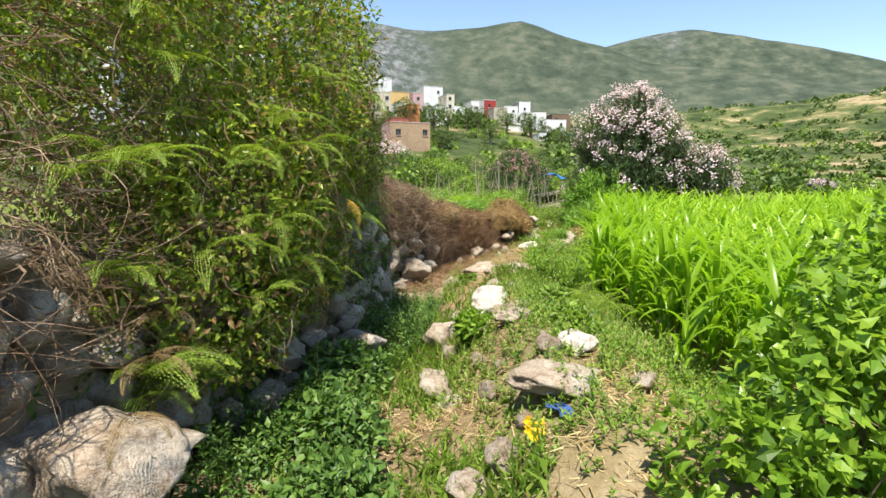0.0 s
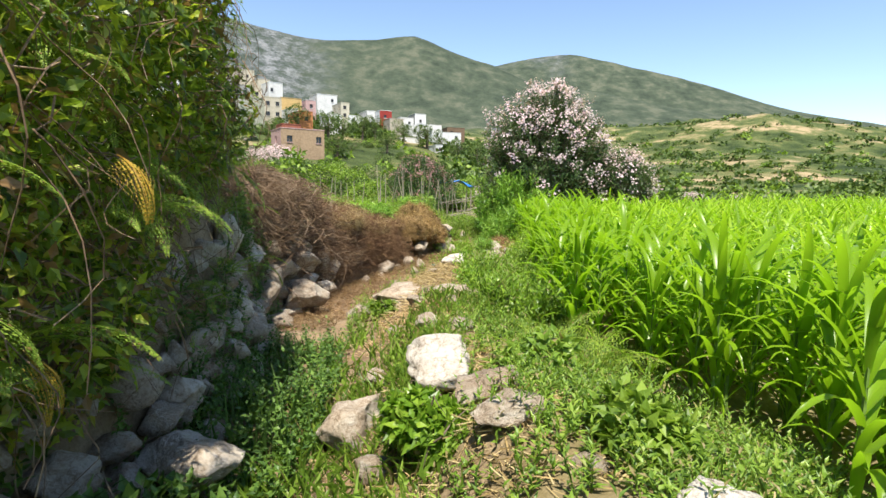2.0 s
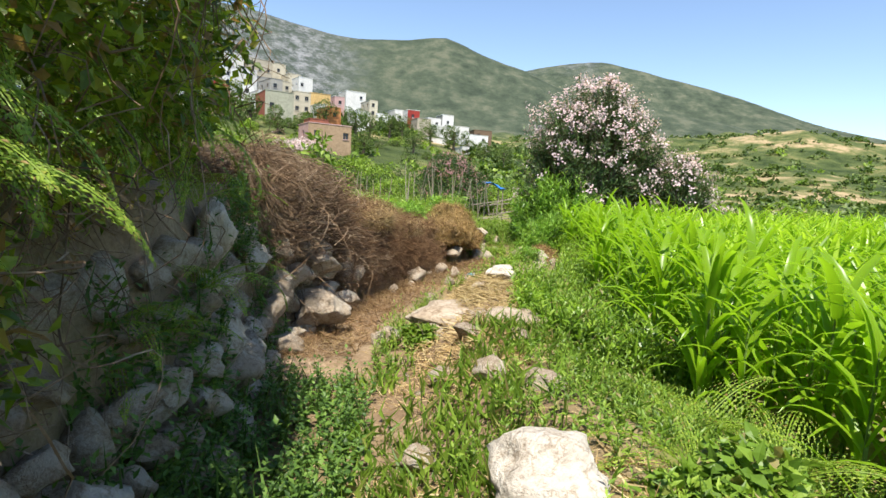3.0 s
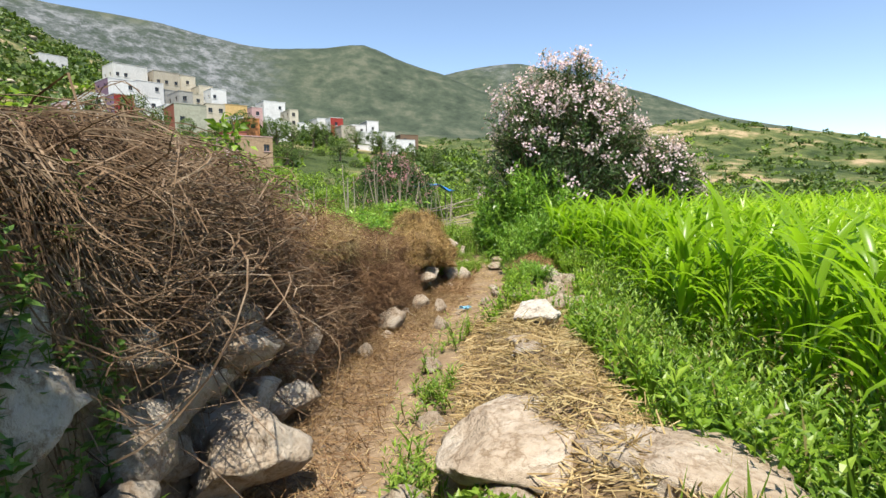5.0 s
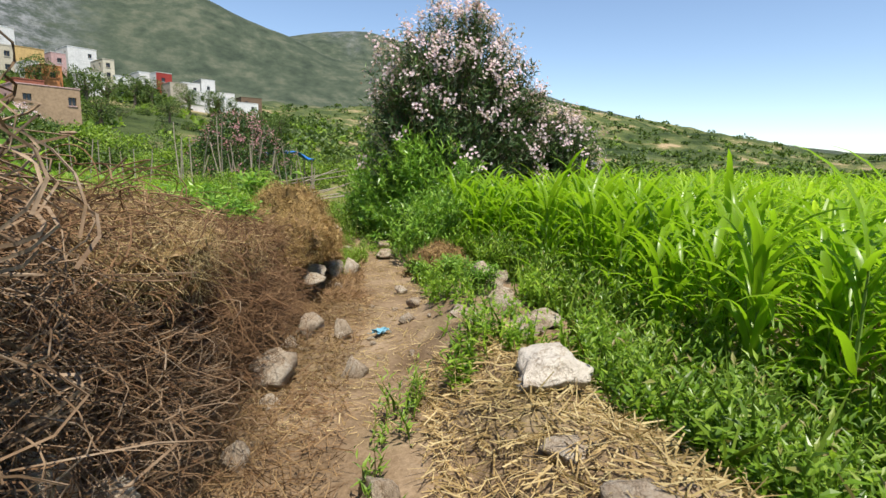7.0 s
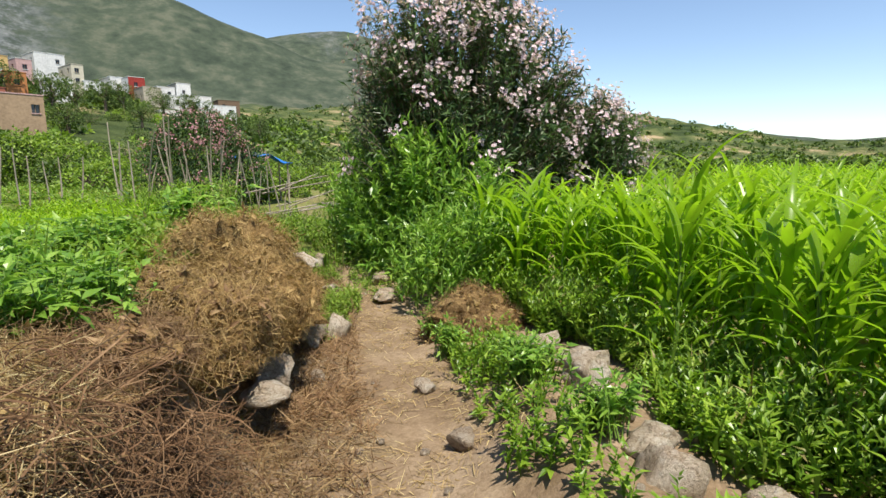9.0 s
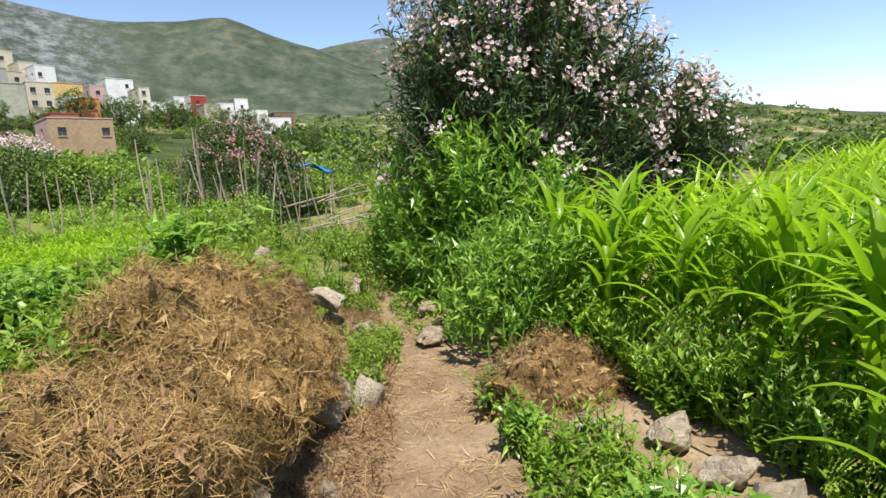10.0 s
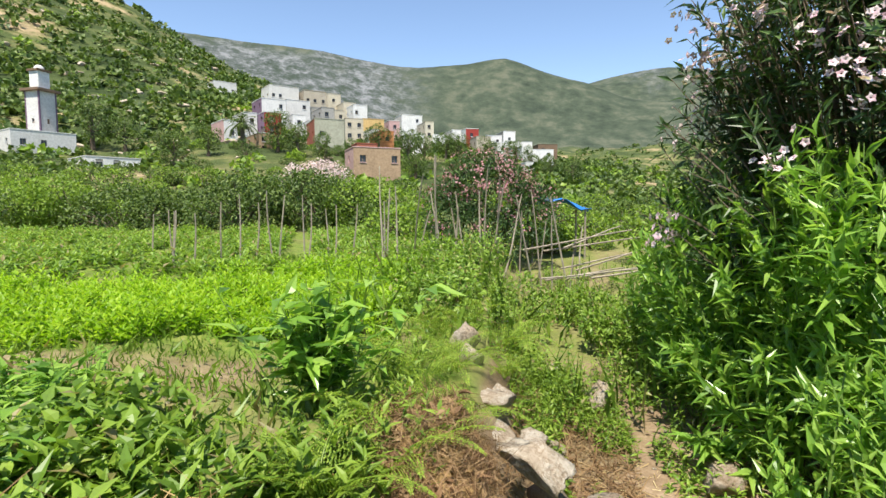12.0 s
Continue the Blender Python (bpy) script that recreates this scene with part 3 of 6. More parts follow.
def pebbles():
    rnd = random.Random(3)
    for k in range(150):
        y = rnd.uniform(1, 18)
        x = float(wall_x(y)) + rnd.uniform(0.05, 1.9)
        s = rnd.uniform(0.025, 0.08)
        ob = new("pebble", rnd.choice(PEBBLES))
        ob.matrix_basis = pose(x, y, put(x, y) + s * 0.15, rnd.uniform(-20, 20), 0, rnd.uniform(0, 360)) @ Matrix.Diagonal((s, s * 0.8, s * 0.8, 1))
        tagged(ob, "small loose pale stone lying on the path", "stone", "loose stones on the path")


pebbles()


# ---- plants: makers ----
def shell_points(blobs, count, depth=0.35, low=-0.55):
    """Points in the outer shell of a heap of ellipsoids (x, y, z, rx, ry, rz), with the way outward."""
    blobs = np.asarray(blobs, dtype=float)
    area = (blobs[:, 3] * blobs[:, 4] + blobs[:, 4] * blobs[:, 5] + blobs[:, 3] * blobs[:, 5])
    pick = RNG.choice(len(blobs), size=count * 2, p=area / area.sum())
    u = rand_dirs(count * 2)
    u[:, 2] = np.where(u[:, 2] < low, -u[:, 2], u[:, 2])
    b = blobs[pick]
    lumps = 1 + 0.22 * fbm(u[:, 0] * 2.6 + pick, u[:, 1] * 2.6 + u[:, 2] * 1.7, 51, 3)
    rad = lumps * (1 - depth * RNG.random(count * 2) ** 1.6)
    p = b[:, :3] + u * b[:, 3:] * rad[:, None]
    n = unit(u / b[:, 3:])
    inside = np.zeros(len(p), dtype=bool)
    for k, c in enumerate(blobs):
        d = (((p - c[:3]) / c[3:]) ** 2).sum(1)
        inside |= (d < 0.5) & (pick != k)
    keep = np.flatnonzero(~inside)[:count]
    return p[keep], n[keep]


def foliage(blobs, count, length, width, spread=0.9, droop=0.15, depth=0.35, tpl=(LEAF_V, LEAF_F), low=-0.55):
    p, n = shell_points(blobs, count, depth, low)
    d = unit(n * 0.7 + rand_dirs(len(p)) * spread + np.array([0, 0, -droop]))
    f = unit(n * 0.5 + np.array([0, 0, 0.7]) + RNG.normal(size=(len(p), 3)) * 0.45)
    s = RNG.uniform(0.65, 1.25, len(p))
    return leaf_arrays(p, d, f, length * s, width * s, *tpl)


def stems(base, blobs, count, radius, points=7):
    """Limbs that fork from the base out into the blobs."""
    p, _ = shell_points(blobs, count, 0.5)
    t = np.linspace(0, 1, points)[None, :, None]
    base = np.asarray(base) + RNG.normal(size=(len(p), 3)) * np.array([0.12, 0.12, 0])
    mid = base * 0.5 + p * 0.5 + RNG.normal(size=p.shape) * 0.12 + np.array([0, 0, 0.15])
    line = base[:, None] * (1 - t) ** 2 + 2 * mid[:, None] * t * (1 - t) + p[:, None] * t ** 2
    line = line + RNG.normal(size=line.shape) * 0.012
    return tube_arrays(line, radius * (1.15 - np.linspace(0, 1, points))[None], 4)


def local(blobs, x, y, z):
    return [(bx - x, by - y, bz - z, *r) for bx, by, bz, *r in blobs]


def blossom_mesh(p, nn, size, m=11, wide=1.05):
    """Clusters of five-petalled flowers round the points p, facing nn."""
    k = 5
    centre = np.repeat(p, m, 0) + RNG.normal(size=(len(p) * m, 3)) * size * wide
    face = unit(np.repeat(nn, m, 0) + RNG.normal(size=(len(centre), 3)) * 0.5)
    a = unit(np.cross(face, np.array([0.3, 0.5, 0.81])))
    b = np.cross(face, a)
    ang = (np.arange(k) * 2 * np.pi / k)[None] + RNG.random((len(centre), 1)) * 6
    d = np.cos(ang)[..., None] * a[:, None] + np.sin(ang)[..., None] * b[:, None] + 0.35 * face[:, None]
    return raw_mesh("blossom", *leaf_arrays(np.repeat(centre, k, 0), d.reshape(-1, 3), np.repeat(face, k, 0), size * 0.42, size * 0.34, CARD_V, CARD_F))


def bush(name, at, blobs, count, leaf, leaf_mat, label, category="bush", group="", flowers=None, wood=18, wood_r=0.02, depth=0.35, spread=0.9, tpl=(LEAF_V, LEAF_F), low=-0.55, limbs=False):
    """A bush at a spot: limbs, leaves and, where it blooms, flowers."""
    x, y = at
    z = put(x, y)
    top = root(name, x, y, z, label, category, group)
    lb = local(blobs, x, y, z)
    if limbs:
        for _ in range(wood):
            part("branch", raw_mesh("branch", *stems((0, 0, -0.05), lb, 1, wood_r * random.uniform(0.7, 1.3))), BARK, top)
    else:
        tagged(part("branchwork", raw_mesh("branchwork", *stems((0, 0, -0.05), lb, wood, wood_r)), BARK, top), kind="stuff")
    part("foliage", raw_mesh("foliage", *foliage(lb, count, *leaf, depth=depth, spread=spread, tpl=tpl, low=low)), leaf_mat, top)
    if flowers:
        n, size, mat, text = flowers
        p, nn = shell_points(lb, n, 0.12, -0.1)
        rank = (p[:, 2] - p[:, 2].min()) / max(1e-6, float(np.ptp(p[:, 2])))
        keep = RNG.random(len(p)) < 0.06 + 1.2 * rank ** 1.5
        p, nn = p[keep] + nn[keep] * 0.03, nn[keep]
        part("blossom", blossom_mesh(p, nn, size), mat, top, text)
    return top


def corn_blades(px, py, pz, height, leaves_each, stations=7, seed=1):
    """Long arching blades with a folded midrib, several to a plant."""
    rng = np.random.default_rng(seed)
    n = len(px) * leaves_each
    idx = np.repeat(np.arange(len(px)), leaves_each)
    rank = np.tile(np.arange(leaves_each), len(px)) / leaves_each
    H = np.asarray(height)[idx]
    az = np.repeat(rng.random(len(px)) * 6.28, leaves_each) + np.tile(np.arange(leaves_each), len(px)) * 3.14 + rng.normal(size=n) * 0.55
    elev = np.radians(rng.uniform(48, 83, n))
    bend = np.radians(rng.uniform(65, 165, n)) * (1.1 - 0.45 * rank)
    L = H * rng.uniform(0.34, 0.58, n)
    start = H * (0.08 + 0.62 * rank)
    t = np.linspace(0, 1, stations)
    ang = elev[:, None] - bend[:, None] * t[None] ** 1.6
    step = L[:, None] / (stations - 1)
    hor = np.concatenate([np.zeros((n, 1)), np.cumsum(np.cos(ang[:, :-1]) * step, 1)], 1)
    ver = np.concatenate([np.zeros((n, 1)), np.cumsum(np.sin(ang[:, :-1]) * step, 1)], 1)
    sway = rng.normal(size=(n, 1)) * 0.06 * t[None] ** 2
    ca, sa = np.cos(az)[:, None], np.sin(az)[:, None]
    cx = px[idx][:, None] + hor * ca - sway * sa
    cy = py[idx][:, None] + hor * sa + sway * ca
    cz = pz[idx][:, None] + start[:, None] + ver
    width = rng.uniform(0.015, 0.024, n)[:, None] * np.interp(t, [0, 0.15, 0.45, 0.8, 1], [0.55, 0.9, 1, 0.55, 0.03])[None]
    nx, ny, nz = -np.sin(ang) * ca, -np.sin(ang) * sa, np.cos(ang)
    left = np.stack([cx - width * sa + 0.35 * width * nx, cy + width * ca + 0.35 * width * ny, cz + 0.35 * width * nz], -1)
    right = np.stack([cx + width * sa + 0.35 * width * nx, cy - width * ca + 0.35 * width * ny, cz + 0.35 * width * nz], -1)
    mid = np.stack([cx, cy, cz], -1)
    v = np.stack([left, mid, right], 2).reshape(-1, 3)
    base = (np.arange(n)[:, None] * stations + np.arange(stations - 1)[None]).reshape(-1) * 3
    q = np.concatenate([np.stack([base, base + 1, base + 4, base + 3], 1), np.stack([base + 1, base + 2, base + 5, base + 4], 1)])
    return v, np.concatenate([q[:, [0, 1, 2]], q[:, [0, 2, 3]]])


def stalk_arrays(px, py, pz, height):
    t = np.linspace(0, 0.68, 3)
    line = np.stack([np.repeat(px[:, None], 3, 1) + RNG.normal(size=(len(px), 1)) * 0.02 * t, np.repeat(py[:, None], 3, 1) + 0 * t, pz[:, None] + height[:, None] * t], -1)
    return tube_arrays(line, np.array([[0.011, 0.009, 0.004]]), 4)


# ---- maize field ----
def maize_field():
    rng = np.random.default_rng(12)
    step = 0.225
    gx, gy = np.meshgrid(np.arange(1.7, 19, step), np.arange(2.0, 21, step))
    px = (gx + rng.uniform(-0.13, 0.13, gx.shape)).ravel()
    py = (gy + rng.uniform(-0.13, 0.13, gy.shape)).ravel()
    edge = np.interp(py, CORN_Y, CORN_X)
    far = py < np.interp(px, [2, 4.3, 5, 6.6, 9, 14, 19], [21, 15.2, 14.9, 15.0, 15.4, 17.5, 19])
    keep = (px > edge + 0.1 * rng.normal(size=len(px))) & far
    px, py, edge = px[keep], py[keep], edge[keep]
    pz = land(px, py) - 0.02
    h = rng.uniform(1.0, 1.3, len(px)) * np.interp(py, [3, 8, 11, 14], [0.98, 1.0, 1.03, 1.12])
    near = (px - edge < 1.1) & (py > 2.5) & (py < 15.5)
    near = np.flatnonzero(near)
    near = near[np.argsort((px - edge)[near])][:200]
    rest = np.setdiff1d(np.arange(len(px)), near)
    # plants at the edge, each a thing
    kinds = []
    for s in range(10):
        zero = np.zeros(1)
        v, f = corn_blades(zero, zero, zero, np.ones(1), 14, 8, 100 + s)
        per = len(v) // 14
        blades = []
        for b in range(14):
            mine = f[(f[:, 0] >= b * per) & (f[:, 0] < (b + 1) * per)] - b * per
            leaf = raw_mesh("leaf", v[b * per:(b + 1) * per], mine, True)
            leaf.materials.append(CORN)
            blades.append(leaf)
        stalk = raw_mesh("stalk", *stalk_arrays(zero, zero, zero, np.ones(1)))
        stalk.materials.append(STALK)
        kinds.append((blades, stalk))
    for i in near:
        top = root("maize_plant", px[i], py[i], pz[i], "young bright green maize plant with arching leaves", "maize", "maize plants at the field edge", turn=rng.uniform(0, 360))
        top.scale = (1.0 * h[i],) * 3
        blades, stalk = kinds[rng.integers(10)]
        for leaf in blades:
            part("leaf", leaf, None, top)
        part("stalk", stalk, None, top)
    v = join_arrays(corn_blades(px[rest], py[rest], pz[rest], h[rest], 11, 6, 31))
    f = part("maize_field", raw_mesh("maize_field", *v), CORN)
    tagged(f, "dense field of young bright green maize", "maize field", kind="stuff")


maize_field()

# ---- flowering oleander and its neighbours ----
def oleander(at, blobs, shoots, per, label, clusters, size, seed, limbs=50, leafy=0.42):
    """A tall oleander: limbs from the ground, long shoots with whorled narrow leaves, blossom at the tips."""
    rng = np.random.default_rng(seed)
    x, y = at
    z = put(x, y)
    top = root("oleander", x, y, z, label, "oleander")
    lb = local(blobs, x, y, z)
    tips, out = shell_points(lb, shoots, 0.3, -0.6)
    n = len(tips)
    tips = tips + out * rng.uniform(0.0, 0.28, (n, 1)) ** 1.5 + np.array([0, 0, 0.12]) * rng.random((n, 1))
    foot = tips * np.array([0.22, 0.22, 0.0]) + rng.normal(size=(n, 3)) * np.array([0.18, 0.18, 0])
    mid = foot * 0.45 + tips * 0.55 + (tips - foot) * np.array([-0.08, -0.08, 0.16]) + rng.normal(size=(n, 3)) * 0.1
    u = np.linspace(0, 1, 8)[None, :, None]
    line = foot[:, None] * (1 - u) ** 2 + 2 * mid[:, None] * u * (1 - u) + tips[:, None] * u ** 2
    line = line + rng.normal(size=line.shape) * 0.012
    for k in range(limbs):
        part("branch", raw_mesh("branch", *tube_arrays(line[k:k + 1], rng.uniform(0.7, 1.3) * np.linspace(0.03, 0.004, 8)[None], 5)), BARK, top)
    twigs = tube_arrays(line[limbs:, 4:], np.linspace(0.009, 0.003, 4)[None], 3)
    tagged(part("twigwork", raw_mesh("twigwork", *twigs), BARK, top), kind="stuff")
    length = np.linalg.norm(tips - mid, axis=1)[:, None, None]
    reach = np.clip(leafy / np.maximum(length, 0.3), 0, 0.55)
    f = 1.0 - reach * rng.random((n, per, 1)) ** 0.8
    p = foot[:, None] * (1 - f) ** 2 + 2 * mid[:, None] * f * (1 - f) + tips[:, None] * f ** 2
    along = unit(tips - mid)[:, None] + 0 * p
    side = unit(np.cross(along, rng.normal(size=p.shape)))
    d = along * rng.uniform(0.3, 1.1, (n, per, 1)) + side * 0.9
    nrm = along * 0.8 - side * 0.4 + rng.normal(size=p.shape) * 0.3
    s = rng.uniform(0.65, 1.2, n * per)
    part("foliage", raw_mesh("foliage", *leaf_arrays(p.reshape(-1, 3), d.reshape(-1, 3), nrm.reshape(-1, 3), 0.15 * s, 0.03 * s)), OLEANDER, top)
    rank = (tips[:, 2] - tips[:, 2].min()) / max(1e-6, float(np.ptp(tips[:, 2])))
    order = np.argsort(rng.random(n) / (0.04 + np.clip(rank - 0.12, 0, 1) ** 1.1))[:clusters]
    part("blossom", blossom_mesh(tips[order] + out[order] * 0.04, unit(out[order] + np.array([0, 0, 0.4])), size, 15, 0.95), PETAL, top, "pale pink blossom")
    return top


oleander((5.95, 17.4), [(5.9, 17.4, 2.1, 1.6, 1.6, 1.5), (5.1, 17.2, 1.5, 1.15, 1.2, 1.25), (6.0, 17.3, 3.2, 1.05, 1.0, 0.95), (4.9, 17.2, 2.75, 0.85, 0.85, 0.8), (6.85, 17.1, 2.6, 0.85, 0.9, 0.8), (7.0, 17.0, 1.7, 1.1, 1.2, 1.2), (6.4, 16.7, 0.9, 1.3, 1.1, 1.0)],
         1150, 25, "tall dark green oleander covered in pale pink blossom", 330, 0.078, 81, 60)
oleander((8.0, 16.5), [(7.95, 16.5, 1.15, 0.85, 0.9, 1.15), (8.5, 16.6, 1.4, 0.5, 0.6, 0.75), (7.8, 16.5, 0.4, 1.0, 0.9, 0.8)],
         430, 28, "smaller oleander in pink bloom beside the maize", 130, 0.076, 82, 34)


def shoot_bush(name, at, blobs, shoots, per, leaf, mat, label, category, seed):
    """A bush of many upright shoots, each clothed in long leaves."""
    rng = np.random.default_rng(seed)
    x, y = at
    z = put(x, y)
    top = root(name, x, y, z, label, category)
    tips, out = shell_points(local(blobs, x, y, z), shoots, 0.4, -0.5)
    n = len(tips)
    foot = tips * np.array([0.6, 0.7, 0.0]) + rng.normal(size=(n, 3)) * np.array([0.08, 0.08, 0])
    tips = tips + np.array([0, 0, 0.12]) * rng.random((n, 1))
    mid = foot * 0.5 + tips * 0.5 + (tips - foot) * np.array([-0.1, -0.1, 0.15])
    u = np.linspace(0, 1, 7)[None, :, None]
    line = foot[:, None] * (1 - u) ** 2 + 2 * mid[:, None] * u * (1 - u) + tips[:, None] * u ** 2
    for k in range(0, n, 4):
        part("branch", raw_mesh("branch", *tube_arrays(line[k:k + 1], np.linspace(0.010, 0.003, 7)[None], 4)), STALK, top)
    f = rng.uniform(0.05, 1.0, (n, per, 1)) ** 0.75
    p = foot[:, None] * (1 - f) ** 2 + 2 * mid[:, None] * f * (1 - f) + tips[:, None] * f ** 2
    along = unit(tips - mid)[:, None] + 0 * p
    d = along * 0.75 + rng.normal(size=p.shape) * 0.75
    nrm = along * 0.6 + rng.normal(size=p.shape) * 0.35 + np.array([0, 0, 0.5])
    s = rng.uniform(0.6, 1.2, n * per)
    part("foliage", raw_mesh("foliage", *leaf_arrays(p.reshape(-1, 3), d.reshape(-1, 3), nrm.reshape(-1, 3), leaf[0] * s, leaf[1] * s)), mat, top)
    return top, tips


young, _ = shoot_bush("young_oleander", (4.75, 16.3), [(4.55, 17.6, 0.6, 0.7, 0.8, 1.05), (4.85, 18.8, 0.5, 0.65, 0.9, 0.95), (4.7, 16.4, 0.65, 0.85, 0.85, 1.15), (5.05, 15.75, 0.3, 0.8, 0.75, 0.9), (4.9, 17.0, 0.95, 0.65, 0.6, 0.85), (4.6, 15.9, 0.0, 0.72, 0.9, 0.5), (4.3, 16.8, 0.0, 0.6, 0.8, 0.5)], 430, 36, (0.165, 0.040), WILLOW,
                      "leafy bright green young oleander bush beside the path", "bush", 9)
shoot_bush("leafy_shrub", (3.85, 14.9), [(3.85, 14.85, 0.1, 0.42, 0.5, 0.42), (4.25, 14.6, 0.2, 0.5, 0.5, 0.55), (4.0, 15.4, 0.15, 0.42, 0.45, 0.5), (4.35, 15.2, 0.3, 0.5, 0.5, 0.5)], 190, 26, (0.11, 0.03), WILLOW,
           "low leafy green shrub with pointed leaves beside the path", "shrub", 19)
bush("oleander", (3.5, 25.6), [(3.5, 25.6, 1.5, 1.1, 1.0, 1.1), (2.9, 25.6, 1.1, 0.8, 0.8, 1.0), (4.3, 25.4, 1.0, 0.8, 0.8, 0.9), (3.4, 25.3, 0.6, 1.2, 0.9, 0.8)], 10000, (0.14, 0.036), OLEANDER, "rounded oleander bush with fading deep pink flowers", "oleander",
     flowers=(420, 0.066, PETAL_DEEP, "deep pink blossom"), wood=26, wood_r=0.025)

# ---- overgrown hedge above the wall ----
HEDGE_BLOBS = [(-2.4, 3.1, 2.9, 1.1, 1.0, 0.9), (-2.1, 4.0, 2.3, 1.25, 1.3, 1.5), (-1.75, 5.4, 2.6, 1.15, 1.2, 1.35), (-1.8, 6.3, 2.9, 0.95, 0.9, 1.0), (-2.4, 5.0, 3.6, 1.3, 1.6, 1.1), (-1.75, 4.2, 1.3, 0.85, 1.1, 0.9),
               (-1.35, 5.6, 1.55, 0.65, 1.0, 0.65), (-1.55, 3.4, 0.75, 0.62, 0.8, 0.7), (-1.5, 4.6, 0.7, 0.55, 0.8, 0.6), (-1.4, 6.5, 2.1, 0.5, 0.55, 0.6), (-1.4, 3.7, 1.35, 0.6, 0.8, 0.75), (-1.25, 4.5, 0.85, 0.45, 0.7, 0.5), (-1.1, 5.6, 1.7, 0.5, 0.9, 0.5), (-1.15, 4.6, 1.85, 0.55, 0.9, 0.55)]
bush("overgrown_hedge", (-1.95, 4.6), HEDGE_BLOBS, 76000, (0.062, 0.03), HEDGE, "overgrown bramble hedge hanging over the stone wall", "hedge", wood=24, wood_r=0.008, depth=0.5, spread=1.1, low=-0.95)


def hanging_stems(name, count, ylo, yhi, xs, zs, length, radius, mat, label, category, seed, out=0.5, curl=0.1, hug=0.75, loose=False, spread=0.7):
    """A tangle of thin trailing stems that fall over the edge of the bank."""
    rng = np.random.default_rng(seed)
    k = 18
    y0 = rng.uniform(ylo, yhi, count)
    w = wall_x(y0)
    x0 = w + rng.uniform(*xs, count)
    z0 = np.maximum(top_z(y0), land(x0, y0)) + rng.uniform(*zs, count)
    L = rng.uniform(0.4, 1.0, count) * length
    t = np.linspace(0, 1, k)
    dx = rng.uniform(-1.0 if loose else 0.15, 1.0, count) * out
    dy = rng.normal(size=count) * spread
    ph, ph2 = rng.random((count, 1)) * 6.28, rng.random((count, 1)) * 6.28
    wav = rng.uniform(0.5, 1.6, (count, 1)) * curl
    X = x0[:, None] + dx[:, None] * t * L[:, None] + wav * np.sin(ph + t * rng.uniform(3, 11, (count, 1)))
    Y = y0[:, None] + dy[:, None] * t * L[:, None] + wav * np.sin(ph2 + t * rng.uniform(3, 11, (count, 1)))
    Z = z0[:, None] + 0.10 * np.sin(t * 3.1)[None] - L[:, None] * rng.uniform(0.1, 1.0, (count, 1)) * t[None] ** 1.5 + wav * 0.6 * np.sin(ph + ph2 + t * 5)
    lie = land(X, Y) + rng.uniform(0.0, 0.24, (count, 1)) + wav * 0.45 * np.sin(ph + t * rng.uniform(4, 13, (count, 1)))
    k2 = np.clip(rng.uniform(hug - 0.35, hug + 0.35, (count, 1)), 0, 1)
    Z = np.maximum(lie * k2 + Z * (1 - k2), land(X, Y) + 0.004)
    r = rng.uniform(0.5, 1.4, (count, 1)) * radius * np.interp(t, [0, 1], [1.0, 0.35])[None]
    ob = part(name, raw_mesh(name, *tube_arrays(np.stack([X, Y, Z], -1), r, 3)), mat)
    return tagged(ob, label, category, kind="stuff")


hanging_stems("dead_vines", 110, 8.2, 9.8, (-0.9, -0.05), (0.0, 0.16), 0.9, 0.0048, VINE, "thick looping dead vine stems over the wall", "dead vines", 9, 0.35, 0.3, 0.6, True)
hanging_stems("dead_vines", 500, 8.0, 9.6, (-0.4, -0.12), (0.0, 0.1), 0.6, 0.003, VINE, "dry dead vines draped over the wall edge", "dead vines", 10, 0.3, 0.2, 0.3)
hanging_stems("dead_vines", 1700, 7.9, 9.9, (-1.05, -0.3), (-0.02, 0.14), 0.5, 0.0032, VINE, "tangle of dry grey brown dead vines over the wall", "dead vines", 3, 0.5, 0.2, 0.75, True)
hanging_stems("dead_vines", 380, 7.9, 9.4, (-0.2, 0.08), (-0.06, 0.1), 0.42, 0.0034, VINE, "dry dead vines hanging clear of the wall", "dead vines", 12, 0.1, 0.16, 0.12, True, 0.35)
hanging_stems("dead_vines", 500, 9.3, 10.6, (-0.2, 0.05), (-0.5, 0.0), 0.45, 0.0026, VINE, "tangle of dry grey brown dead vines over the wall", "dead vines", 7, 0.25, 0.12, 0.5)
hanging_stems("dead_roots", 1200, 9.5, 12.2, (-0.35, 0.02), (-0.15, 0.1), 0.5, 0.0026, RUST_VINE, "rust brown roots hanging from the edge of the bank", "dead roots", 14, 0.25, 0.09, 0.25, False, 0.4)
hanging_stems("dead_roots", 2900, 9.3, 12.6, (-0.45, 0.05), (-0.06, 0.06), 0.42, 0.0022, RUST_VINE, "thin rust brown roots and stems hanging over the bank", "dead roots", 4, 0.4, 0.08, 0.75)
hanging_stems("dry_creepers", 520, 0.6, 3.4, (-0.5, 0.15), (-0.1, 1.4), 1.2, 0.004, VINE, "dry leafless creepers trailing from the hedge", "creepers", 5, 0.25, 0.16, 0.2)
hanging_stems("dry_creepers", 220, 3.0, 5.4, (-0.5, 0.1), (0.0, 0.9), 0.8, 0.0035, VINE, "dry leafless creepers trailing from the hedge", "creepers", 6, 0.25, 0.12, 0.3)


